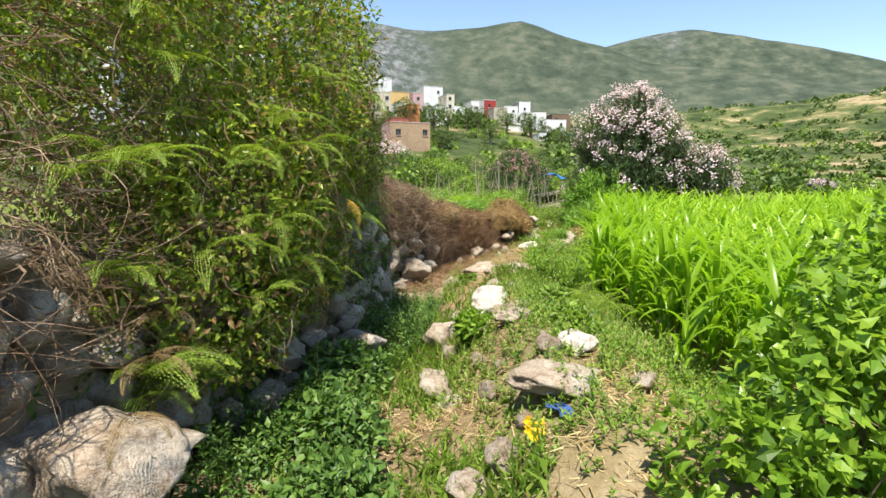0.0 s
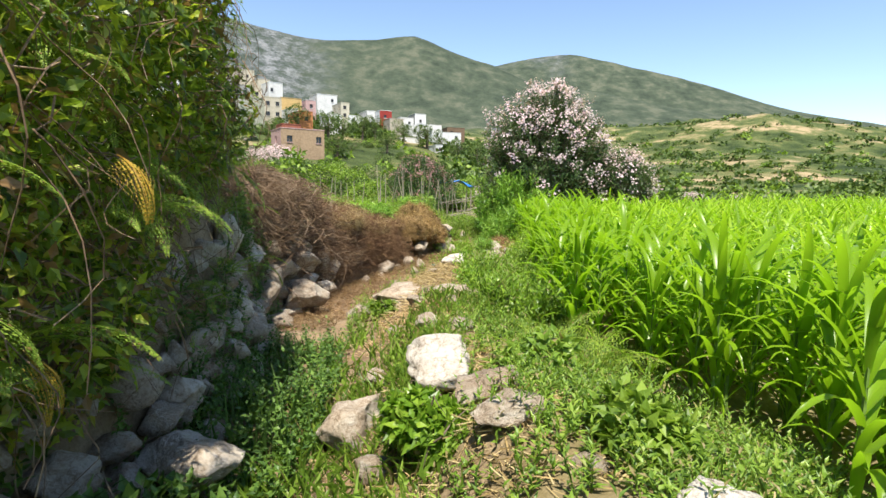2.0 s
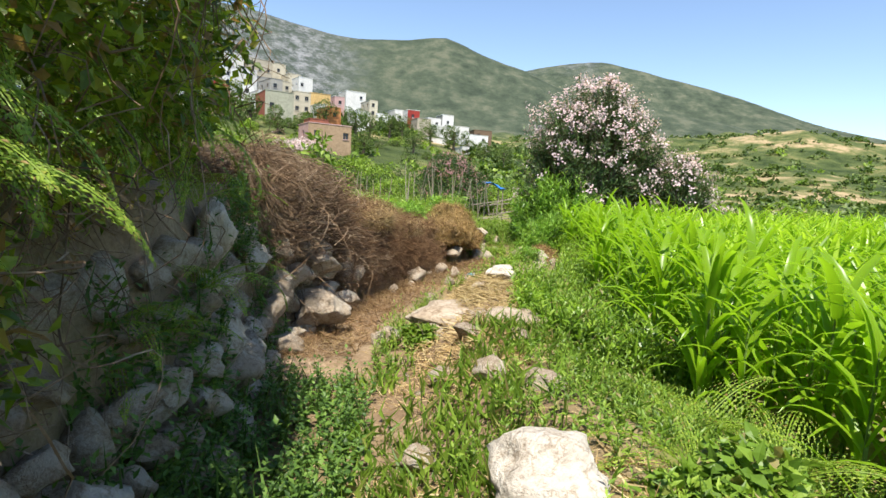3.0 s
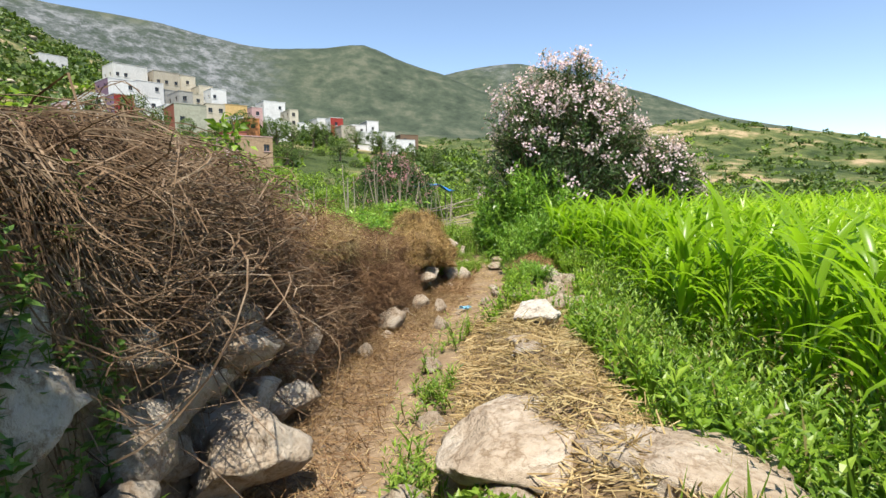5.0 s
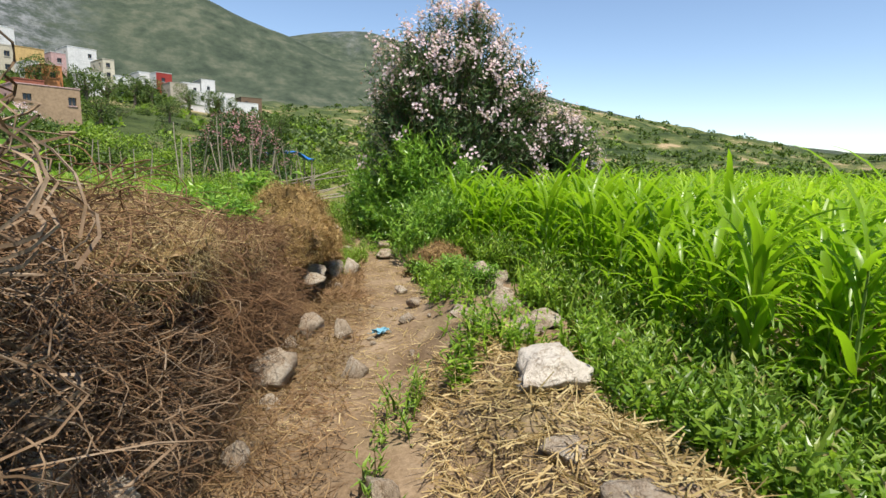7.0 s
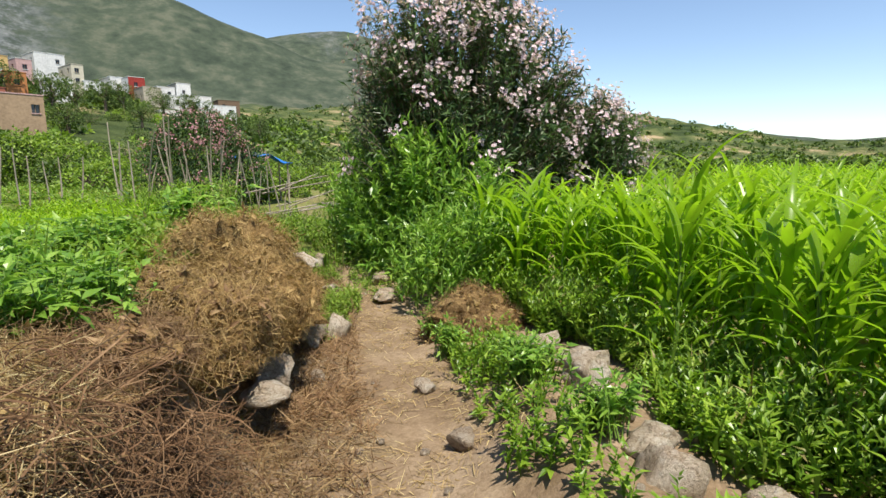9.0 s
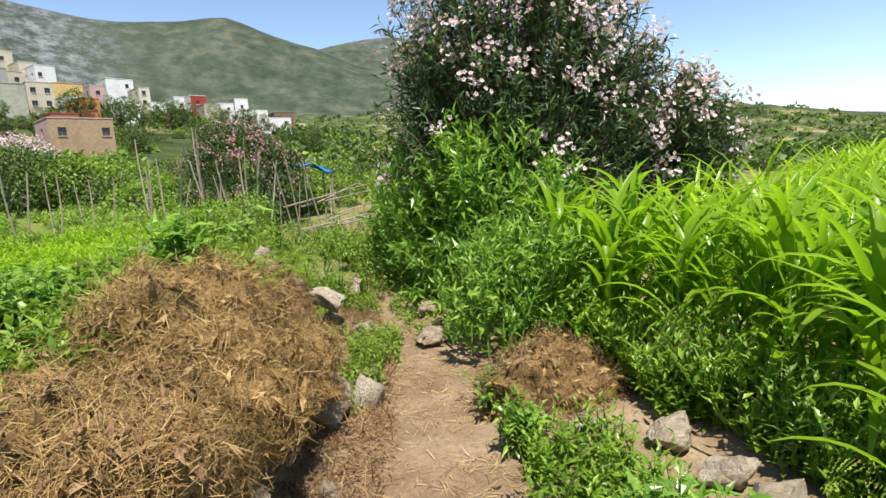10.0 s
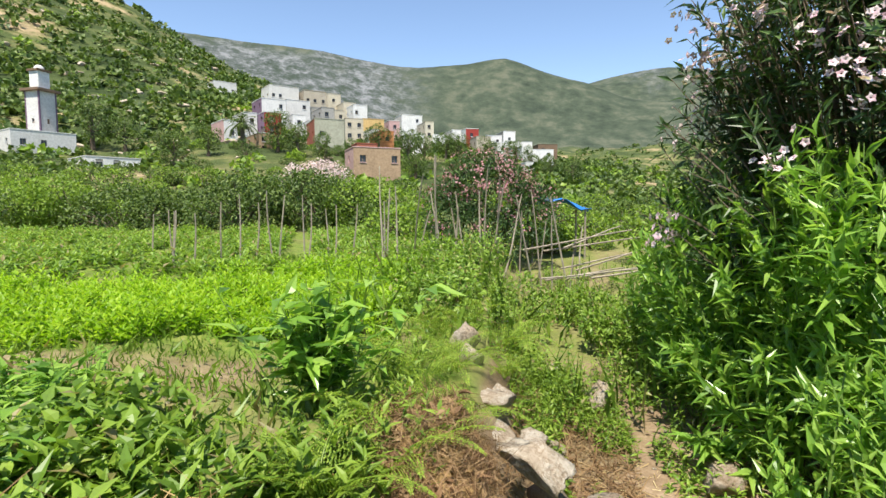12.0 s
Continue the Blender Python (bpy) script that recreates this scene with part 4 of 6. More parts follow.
def hedge_twigs(count, seed):
    """Dead twigs and runners that droop from the face of the hedge."""
    rng = np.random.default_rng(seed)
    p, n = shell_points(HEDGE_BLOBS, count * 3, 0.12, -0.6)
    near = (n[:, 0] > 0.1) & (p[:, 2] < 2.9)
    p, n = p[near][:count], n[near][:count]
    m, k = len(p), 10
    t = np.linspace(0, 1, k)[None, :, None]
    run = unit(np.cross(n, rng.normal(size=(m, 3))))[:, None] * rng.uniform(0.1, 0.4, (m, 1, 1))
    fall = np.array([0, 0, -1.0]) * rng.uniform(0.05, 0.55, (m, 1, 1))
    wave = 0.05 * np.sin(t * rng.uniform(4, 10, (m, 1, 3)) + rng.random((m, 1, 3)) * 6)
    line = p[:, None] + n[:, None] * (0.05 + 0.06 * np.sin(t * 3)) + run * t + fall * t ** 1.6 + wave
    ob = part("hedge_twigs", raw_mesh("hedge_twigs", *tube_arrays(line, rng.uniform(0.0015, 0.0038, (m, 1)) * np.linspace(1, 0.5, k)[None], 3)), VINE)
    tagged(ob, "dry brown twigs and runners drooping from the hedge", "twigs", kind="stuff")


hedge_twigs(620, 23)


def straw_bed(name, count, spot, length, mat, label, category, lift=0.02, upright=0.25, width=0.006, seed=1):
    """Loose straws lying on the ground at spots (x, y, z)."""
    rng = np.random.default_rng(seed)
    p = spot(rng, count)
    d = rng.normal(size=(len(p), 3)) * np.array([1, 1, upright])
    v = leaf_arrays(p + np.array([0, 0, lift]) * rng.random((len(p), 1)), d, rng.normal(size=(len(p), 3)) + np.array([0, 0, 1.5]), length * rng.uniform(0.4, 1.3, len(p)), width * rng.uniform(0.6, 1.6, len(p)), STEM_V, STEM_F)
    ob = part(name, raw_mesh(name, *v), mat)
    return tagged(ob, label, category, kind="stuff")


def strip(ylo, yhi, xlo, xhi, mask=None):
    """Random spots on the ground between two offsets from the wall's foot."""
    def spots(rng, n):
        y = rng.uniform(ylo, yhi, n * 2)
        x = wall_x(y) + rng.uniform(xlo, xhi, n * 2)
        keep = np.ones(len(x), dtype=bool) if mask is None else mask(x, y, rng)
        x, y = x[keep][:n], y[keep][:n]
        return np.stack([x, y, land(x, y)], -1)
    return spots


def patchy(scale, low, seed):
    return lambda x, y, rng: fbm(x * scale, y * scale, seed, 3) + rng.normal(size=len(x)) * 0.08 > low


straw_bed("straw_litter", 16000, strip(5, 18, -0.1, 1.7, patchy(1.3, -0.06, 8)), 0.075, STRAW, "scattered dry straw and stalks on the path", "straw", 0.015, 0.2, 0.0036, 1)
straw_bed("straw_litter", 8500, strip(6.8, 10.7, 1.15, 2.15), 0.12, STRAW, "thick mat of golden straw between the rocks", "straw", 0.05, 0.2, 0.006, 2)
straw_bed("root_litter", 20000, strip(7.6, 13.5, -0.45, 0.7, lambda x, y, rng: rng.random(len(x)) < 1.15 - (x - wall_x(y))), 0.11, RUST_STRAW, "brown roots and dead stalks on the bank", "dead stalks", 0.05, 0.45, 0.0042, 3)
straw_bed("root_litter", 9000, strip(13.0, 17.6, -0.25, 0.55), 0.11, RUST_STRAW, "brown dead stalks on the crumbling bank", "dead stalks", 0.05, 0.6, 0.005, 7)
straw_bed("straw_litter", 15000, strip(1.0, 7, 0.7, 3.0, patchy(1.5, -0.1, 9)), 0.09, STRAW, "dry stalks among the stones", "straw", 0.02, 0.3, 0.005, 4)


HEAP_STRAW = leaf_material("matted_straw", (0.17, 0.10, 0.035), (0.34, 0.21, 0.075), (0.54, 0.38, 0.17), 0.7, 0.2)
HAY_BODY = rough_material("matted_hay", [(0.3, (0.13, 0.08, 0.035)), (0.5, (0.27, 0.17, 0.07)), (0.7, (0.42, 0.29, 0.13))], 7.0, 60.0, 0.95, 0.8, 0.02)


def heap(at, size, label, mat, count, straw=0.09, seed=0, turn=0.0):
    """A mound of cut dry grass: a lumpy body under loose straws."""
    x, y = at
    top = root("hay_heap", x, y, put(x, y) - 0.03, label, "hay heap", "heaps of cut grass", turn=turn)
    bm = bmesh.new()
    bmesh.ops.create_icosphere(bm, subdivisions=4, radius=1.0)
    shift = Vector((seed * 3.1, seed * 1.7, 0.4))
    for v in bm.verts:
        c = v.co.copy()
        k = 1 + 0.32 * noise.noise(c * 1.6 + shift) + 0.24 * noise.noise(c * 4.2 + shift) + 0.12 * noise.noise(c * 9 + shift)
        v.co = Vector((c.x * size[0] * k, c.y * size[1] * k, max(c.z, -0.4) * size[2] * k))
    pts = np.array([v.co[:] for v in bm.verts if v.co.z > -0.2 * size[2]])
    nor = np.array([(v.co.x / size[0] ** 2, v.co.y / size[1] ** 2, v.co.z / size[2] ** 2) for v in bm.verts if v.co.z > -0.2 * size[2]])
    nor = unit(nor)
    part("heap_body", bm, HAY_BODY, top)
    rng = np.random.default_rng(seed)
    count = int(count * 1.5)
    i = rng.integers(len(pts), size=count)
    p = pts[i] + rng.normal(size=(count, 3)) * 0.03 + nor[i] * rng.uniform(0.0, 0.04, (count, 1))
    d = unit(np.cross(nor[i], rng.normal(size=(count, 3)))) + nor[i] * rng.normal(size=(count, 1)) * 0.6 + np.array([0, 0, -0.25])
    v = leaf_arrays(p, d, nor[i] + rng.normal(size=(count, 3)) * 0.5, straw * rng.uniform(0.4, 1.4, count), 0.0018 * rng.uniform(0.5, 1.9, count), STEM_V, STEM_F)
    part("loose_straw", raw_mesh("loose_straw", *v), mat, top)
    m = count // 12
    i = rng.integers(len(pts), size=m)
    s = rng.uniform(0.5, 1.3, m)
    crumpled = leaf_arrays(pts[i] + nor[i] * rng.uniform(0, 0.035, (m, 1)), rng.normal(size=(m, 3)), nor[i] + rng.normal(size=(m, 3)) * 0.7, 0.055 * s, 0.02 * s)
    part("withered_leaves", raw_mesh("withered_leaves", *crumpled), RUST_STRAW if seed % 2 else HEAP_STRAW, top, "crumpled brown withered leaves")
    return top


heap((1.26, 13.32), (0.42, 0.42, 0.36), "heap of dry golden brown cut grass on the bank", HEAP_STRAW, 22000, 0.06, 1)
heap((1.58, 13.95), (0.44, 0.58, 0.5), "tall heap of dry brown cut grass on the bank edge", HEAP_STRAW, 22000, 0.06, 2)
heap((1.98, 14.6), (0.42, 0.5, 0.26), "low heap of brown withered bracken on the bank", HEAP_STRAW, 12000, 0.07, 7)
heap((2.15, 15.35), (0.26, 0.4, 0.2), "low heap of brown withered bracken on the bank", RUST_STRAW, 6000, 0.07, 9)
heap((0.78, 12.7), (0.34, 0.34, 0.16), "low heap of dry grey brown stalks", RUST_STRAW, 7000, 0.08, 3)
heap((3.58, 13.95), (0.42, 0.36, 0.36), "small rust brown heap of dry roots and soil", RUST_STRAW, 8000, 0.05, 4)
heap((-0.15, 11.0), (0.42, 0.75, 0.2), "orange brown thatch of dead grass on the wall top", STRAW, 8000, 0.14, 5)
heap((0.4, 11.95), (0.36, 0.55, 0.2), "orange brown thatch of dead grass on the wall top", STRAW, 6000, 0.12, 6)


# ---- ferns ----
def frond_mesh(seed, length=0.55, dry=False):
    rng = np.random.default_rng(seed)
    k = 22
    t = np.linspace(0, 1, k)
    ang = np.radians(70) - np.radians(rng.uniform(70, 120)) * t ** 1.2
    step = length / (k - 1)
    xs = np.concatenate([[0], np.cumsum(np.cos(ang[:-1]) * step)])
    zs = np.concatenate([[0], np.cumsum(np.sin(ang[:-1]) * step)])
    line = np.stack([xs, np.zeros(k), zs], -1)
    tan = unit(np.gradient(line, axis=0))
    nor = np.stack([-tan[:, 2], np.zeros(k), tan[:, 0]], -1)
    P, D, N, L = [], [], [], []
    for i in range(3, k):
        for s in (-1, 1):
            reach = length * 0.30 * np.interp(t[i], [0.1, 0.3, 1.0], [0.7, 1.0, 0.06])
            d = np.array([0, s, 0]) + tan[i] * 0.45 - nor[i] * (0.5 if dry else 0.15)
            d = d / np.linalg.norm(d)
            # each pinna carries small leaflets
            m = max(3, int(reach / 0.019))
            for j in range(m):
                f = (j + 0.5) / m
                q = line[i] + d * reach * f
                for e in (-1, 1):
                    P.append(q)
                    D.append(tan[i] * e + d * 0.5)
                    N.append(nor[i] + rng.normal(size=3) * 0.15)
                    L.append(0.019 * (1.15 - f) + 0.003)
    v1 = leaf_arrays(np.array(P), np.array(D), np.array(N), np.array(L), np.array(L) * 0.42, LEAF_V, LEAF_F)
    v2 = tube_arrays(line[None], np.linspace(0.004, 0.001, k)[None], 3)
    return raw_mesh("frond", *join_arrays(v1, v2))


FRONDS = [frond_mesh(s) for s in range(5)]
for fr in FRONDS:
    fr.materials.append(FERN)
DRY_FRONDS = [frond_mesh(20 + s, 0.45, True) for s in range(2)]
for fr in DRY_FRONDS:
    fr.materials.append(FERN_DRY)

YELLOW_FRONDS = [frond_mesh(30, 0.45, True)]
YELLOW_FRONDS[0].materials.append(leaf_material("yellow_fern_leaf", (0.45, 0.25, 0.03), (0.6, 0.38, 0.04), (0.7, 0.5, 0.08), 0.6, 0.35))


def fern(x, y, z, size, count, label, group, seed, lean=0.0, toward=0.0, span=180.0, meshes=FRONDS):
    rnd = random.Random(seed)
    top = root("fern", x, y, z, label, "fern", group)
    for k in range(count):
        f = part("frond", rnd.choice(meshes), None, top)
        a = toward + (k / max(count - 1, 1) - 0.5) * 2 * span + rnd.uniform(-12, 12)
        s = size * rnd.uniform(0.75, 1.15)
        f.matrix_basis = pose(0, 0, 0, 0, 0, a) @ pose(0, 0, 0, rnd.uniform(-15, 15), lean + rnd.uniform(-12, 20), 0) @ Matrix.Scale(s, 4)


rndf = random.Random(11)
for k in range(30):
    y = rndf.uniform(2.4, 6.3)
    x = float(wall_x(y)) + (rndf.uniform(-0.05, 0.28) if y < 4.2 else rndf.uniform(-0.3, -0.02))
    z = rndf.uniform(0.15, 1.6)
    fern(x, y, z, rndf.uniform(0.7, 0.95), 4, "green bracken fern growing out of the shaded wall", "ferns on the wall", k, 25, rndf.uniform(-30, 10), 65)
hp, hn = shell_points(HEDGE_BLOBS, 900, 0.04, -0.2)
hp = hp[(hn[:, 0] > 0.35) & (hn[:, 1] < 0.5) & (hp[:, 2] > 0.2) & (hp[:, 2] < 2.3) & (hp[:, 1] < 6.4) & (hp[:, 1] > 2.2) & (hp[:, 0] < -0.75)]
for k, (x, y, z) in enumerate(hp[:46]):
    fern(x - 0.06, y, z, rndf.uniform(0.55, 0.85), 3, "green bracken fern growing out of the hedge", "ferns in the hedge", 300 + k, 30, rndf.uniform(-60, 10), 50)
for k in range(16):
    y = rndf.uniform(4.6, 5.9)
    fern(rndf.uniform(-1.15, -0.95), y, rndf.uniform(1.1, 1.6), rndf.uniform(0.7, 1.0), 4, "large green fern hanging over the shaded wall", "hanging ferns", 400 + k, 55, rndf.uniform(-50, 30), 60)
for k, (x, y, z) in enumerate(((-0.72, 4.0, 1.32), (-0.95, 3.9, 0.75))):
    fern(x, y, z, 0.55, 2, "yellow withered fern frond hanging from the hedge", "yellow fronds", 450 + k, 85, -30, 12, YELLOW_FRONDS)
for k in range(4):
    fern(-1.25 - 0.1 * k, 2.0 + 0.35 * k, 0.55 + 0.12 * k, 0.7, 3, "withered brown fern hanging from the wall", "withered ferns", 60 + k, 50, -20, 60, DRY_FRONDS)
for k, (x, y, s) in enumerate(((1.0, 5.0, 0.8), (1.55, 5.3, 1.0), (1.35, 5.6, 0.9), (1.7, 6.1, 0.8), (2.1, 15.2, 0.75), (3.95, 12.3, 0.9), (4.15, 12.0, 0.9), (4.3, 12.8, 0.8), (2.75, 17.5, 0.9), (2.5, 17.8, 0.9), (1.85, 14.9, 0.7), (2.0, 15.6, 0.85), (2.3, 16.9, 0.8), (2.85, 17.9, 0.9), (2.15, 14.95, 0.8), (2.05, 15.15, 0.75), (2.3, 15.7, 0.75), (2.15, 16.2, 0.85), (2.35, 16.6, 0.8), (2.05, 16.6, 0.8), (2.25, 17.3, 0.85), (2.7, 17.0, 0.7))):
    fern(x, y, put(x, y), s, 8, "light green bracken fern in the sun by the path", "ferns by the path", 80 + k, 8)


# ---- low herbs and weeds ----
def herb_carpet(name, count, spots, leaf, tall, mat, label, seed, category="weeds", upright=0.3):
    """Uncounted small weeds, each a thin stem set with a spiral of leaves."""
    rng = np.random.default_rng(seed)
    each = 10
    p = spots(rng, count // each + 1)
    m = len(p)
    h = rng.uniform(0.25, 1.0, m) * tall * (0.5 + 0.9 * vnoise(p[:, 0] * 1.7, p[:, 1] * 1.7, seed))
    lean = rng.normal(size=(m, 3)) * 0.25 * np.array([1, 1, 0]) + np.array([0, 0, 1.0])
    f = np.linspace(0.12, 1.0, each)[None] + rng.normal(size=(m, each)) * 0.05
    a = rng.random((m, 1)) * 6.28 + np.arange(each)[None] * 2.4 + rng.normal(size=(m, each)) * 0.3
    q = p[:, None] + lean[:, None] * (h[:, None] * f)[..., None]
    outward = np.stack([np.cos(a), np.sin(a), 0 * a], -1)
    rise = (upright * 0.5 + 0.9 * f ** 3)[..., None] + rng.normal(size=(m, each, 1)) * 0.3
    d = outward + rise * np.array([0, 0, 1.0])
    n = np.array([0, 0, 1.0]) - outward * rise * 0.8 + rng.normal(size=d.shape) * 0.25
    s = (rng.uniform(0.75, 1.3, (m, each)) * (1.15 - 0.4 * f)).ravel()
    leaves = leaf_arrays(q.reshape(-1, 3), d.reshape(-1, 3), n.reshape(-1, 3), leaf[0] * s, leaf[1] * s)
    stalks = leaf_arrays(p, lean, rng.normal(size=(m, 3)), h, 0.006)
    ob = part(name, raw_mesh(name, *join_arrays(leaves, stalks)), mat)
    return tagged(ob, label, category, kind="stuff")


def grass_tufts(name, count, spots, tall, mat, label, seed):
    rng = np.random.default_rng(seed)
    p = spots(rng, count)
    p[:, :2] += rng.normal(size=(len(p), 2)) * 0.03
    d = rng.normal(size=(len(p), 3)) * np.array([0.45, 0.45, 0.1]) + np.array([0, 0, 1.0])
    n = rng.normal(size=(len(p), 3))
    ob = part(name, raw_mesh(name, *leaf_arrays(p, d, n, tall * rng.uniform(0.4, 1.3, len(p)), 0.008, LEAF_V * np.array([1, 1, 2.2]), LEAF_F)), mat)
    return tagged(ob, label, "grass", kind="stuff")


def verge(ylo, yhi, lo=1.75, inset=0.25, bare=-0.02):
    """Spots between the path's rocks and the maize."""
    def spots(rng, n):
        y = rng.uniform(ylo, yhi, n)
        a = wall_x(y) + lo + 0.35 * np.clip(1 - np.abs(y - 12) / 2.0, 0, 1)
        b = np.interp(y, CORN_Y, CORN_X) + inset
        x = a + (b - a) * rng.random(n)
        keep = fbm(x * 1.3, y * 1.3, 33, 3) + 0.35 * smooth((x - b + 0.9) / 0.6) + rng.normal(size=n) * 0.06 > np.interp(y, [10.0, 11.5], [-0.4, bare])
        keep &= off_stones(x, y)
        x, y = x[keep], y[keep]
        return np.stack([x, y, land(x, y)], -1)
    return spots


herb_carpet("verge_weeds", 26000, verge(6.5, 16.5, 2.05, 0.2), (0.075, 0.027), 0.42, BROAD, "dense leafy green weeds along the maize", 41, upright=0.9)
herb_carpet("verge_weeds", 24000, verge(6.5, 16.5, 2.1, 0.2), (0.065, 0.018), 0.44, HERB, "dense leafy green weeds along the maize", 55, upright=0.9)
herb_carpet("verge_weeds", 14000, verge(2.2, 8, 1.9, 0.2, -0.25), (0.05, 0.013), 0.2, HERB, "low green weeds between path and maize", 42, upright=1.1)
herb_carpet("path_weeds", 21000, strip(1.0, 6.8, 0.75, 3.4, patchy(1.6, -0.06, 14)), (0.04, 0.014), 0.17, HERB, "patchy green weeds among the stones", 43, upright=1.1)
herb_carpet("path_weeds", 1800, strip(7.2, 10.5, 0.85, 1.15, patchy(1.5, 0.03, 15)), (0.06, 0.014), 0.24, HERB, "grassy weeds in the middle of the path", 44, upright=1.2)
herb_carpet("path_weeds", 9000, strip(10.2, 13.4, 1.3, 2.7, lambda x, y, rng: patchy(1.3, 0.03, 16)(x, y, rng) & off_stones(x, y)), (0.055, 0.02), 0.26, BROAD, "leafy weeds beside the trodden path", 45, upright=0.7)
# Weeds at the wall foot: shade is put into the leaf colour.
herb_carpet("shade_weeds", 17000, strip(0.6, 7.2, -0.15, 0.75), (0.045, 0.024), 0.34, SHADE_TONED, "green weeds below the wall with shade darkened into their leaves", 46)
def wall_face(rng, n):
    """Spots in the joints of the dry wall where the hedge shades it."""
    y = rng.uniform(3.6, 8.0, n)
    low = np.interp(y, PATH_Y, PATH_Z)
    up = rng.random(n) ** 1.4
    x = wall_x(y) + 0.08 - 0.2 * up
    keep = fbm(y * 1.8, up * 2.5, 35, 3) + rng.normal(size=n) * 0.06 > 0.0
    return np.stack([x, y, low + up * (top_z(y) - low)], -1)[keep]


# Joint weeds share the leaf colour that was darkened for shade.
herb_carpet("joint_weeds", 11000, wall_face, (0.045, 0.024), 0.2, SHADE_TONED, "small green weeds growing from the joints of the wall", 64, upright=0.2)
herb_carpet("wall_weeds", 5000, strip(15.4, 20, 0.72, 1.9, patchy(1.4, 0.0, 26)), (0.06, 0.02), 0.22, HERB, "small weeds at the edge of the path", 56)
herb_carpet("wall_weeds", 9000, strip(14.6, 18.2, -0.25, 0.6, patchy(1.6, 0.02, 28)), (0.055, 0.016), 0.22, YELLOWGREEN, "small light green weeds among the wall stones", 58)
herb_carpet("wall_weeds", 6500, strip(15.0, 20, -0.9, 0.1, patchy(1.2, -0.05, 27)), (0.07, 0.024), 0.25, YELLOWGREEN, "weeds growing over the crumbling field wall", 47)
herb_carpet("bank_weeds", 9000, strip(8.5, 14.5, -3.2, -0.7), (0.055, 0.025), 0.45, YELLOWGREEN, "green and yellowish weeds on top of the bank", 48)
herb_carpet("wall_weeds", 6000, strip(17.0, 24, -2.0, 0.9, patchy(0.8, -0.1, 6)), (0.06, 0.028), 0.6, HERB, "tall weeds at the end of the path", 49)
herb_carpet("wall_weeds", 4000, strip(17.2, 24, 0.6, 2.6), (0.06, 0.026), 0.5, HERB, "tall weeds at the end of the path", 50)
grass_tufts("grass", 6000, strip(1.5, 7.2, 0.5, 2.2, patchy(1.2, 0.02, 17)), 0.14, HERB, "tufts of green and drying grass", 51)
herb_carpet("field_weeds", 20000, strip(13.2, 15.1, -4.6, -0.55), (0.10, 0.032), 0.2, HERB, "lush leafy green weeds in the field corner", 53, upright=0.6)
herb_carpet("field_weeds", 20000, strip(13.2, 15.2, -4.8, -0.35), (0.085, 0.026), 0.2, YELLOWGREEN, "lush light green weeds in the field corner", 57, upright=0.7)
herb_carpet("field_weeds", 9000, strip(9.5, 13.2, -5.5, -0.9), (0.09, 0.034), 0.45, BROAD, "lush leafy green weeds on the terrace", 54)
grass_tufts("grass", 9000, strip(13.5, 24, -6, -0.6), 0.14, HERB, "meadow grass on the field edge", 52)


def shrub_blobs(x, y, z, r, n, seed, flat=0.8):
    rnd = random.Random(seed)
    return [(x + rnd.uniform(-r, r) * 0.55, y + rnd.uniform(-r, r) * 0.55, z + rnd.uniform(0.1, 0.7) * r, r * rnd.uniform(0.5, 0.75), r * rnd.uniform(0.5, 0.75), r * rnd.uniform(0.45, 0.7) * flat) for _ in range(n)]


bush("leafy_shrub", (1.7, 1.9), [(1.95, 2.15, 1.0, 0.4, 0.38, 0.45), (1.5, 1.9, 0.65, 0.4, 0.36, 0.45), (1.12, 1.82, 0.35, 0.32, 0.3, 0.38), (1.9, 1.7, 0.5, 0.5, 0.4, 0.5), (2.3, 2.2, 0.6, 0.45, 0.4, 0.5)], 6500, (0.07, 0.042), BROAD,
     "leafy green shrub with broad leaves at the path edge", "shrub", wood=30, wood_r=0.008, depth=0.6, low=-0.95)


def leafy_plant(x, y, size, label, seed, group="leafy plants in the field"):
    """A clump of upright stems set with long pointed leaves."""
    rng = np.random.default_rng(seed)
    top = root("leafy_plant", x, y, put(x, y), label, "plant", group)
    n = 38
    foot = rng.normal(size=(n, 3)) * np.array([0.05, 0.05, 0])
    tip = np.stack([rng.normal(size=n) * 0.13, rng.normal(size=n) * 0.13, rng.uniform(0.3, 0.56, n)], -1) * size
    t = np.linspace(0, 1, 5)[None, :, None]
    line = foot[:, None] * (1 - t) + (foot + tip)[:, None] * t
    tagged(part("stem_clump", raw_mesh("stem_clump", *tube_arrays(line, np.linspace(0.005, 0.002, 5)[None], 3)), STALK, top), kind="stuff")
    k = 14
    f = rng.uniform(0.25, 1.0, (n, k, 1))
    p = (foot[:, None] * (1 - f) + (foot + tip)[:, None] * f).reshape(-1, 3)
    d = rng.normal(size=p.shape) * np.array([1, 1, 0.3]) + np.array([0, 0, 0.25])
    s = size * rng.uniform(0.6, 1.2, len(p))
    part("foliage", raw_mesh("foliage", *leaf_arrays(p, d, rng.normal(size=p.shape) * 0.3 + np.array([0, 0, 1]), 0.135 * s, 0.046 * s)), WILLOW, top)


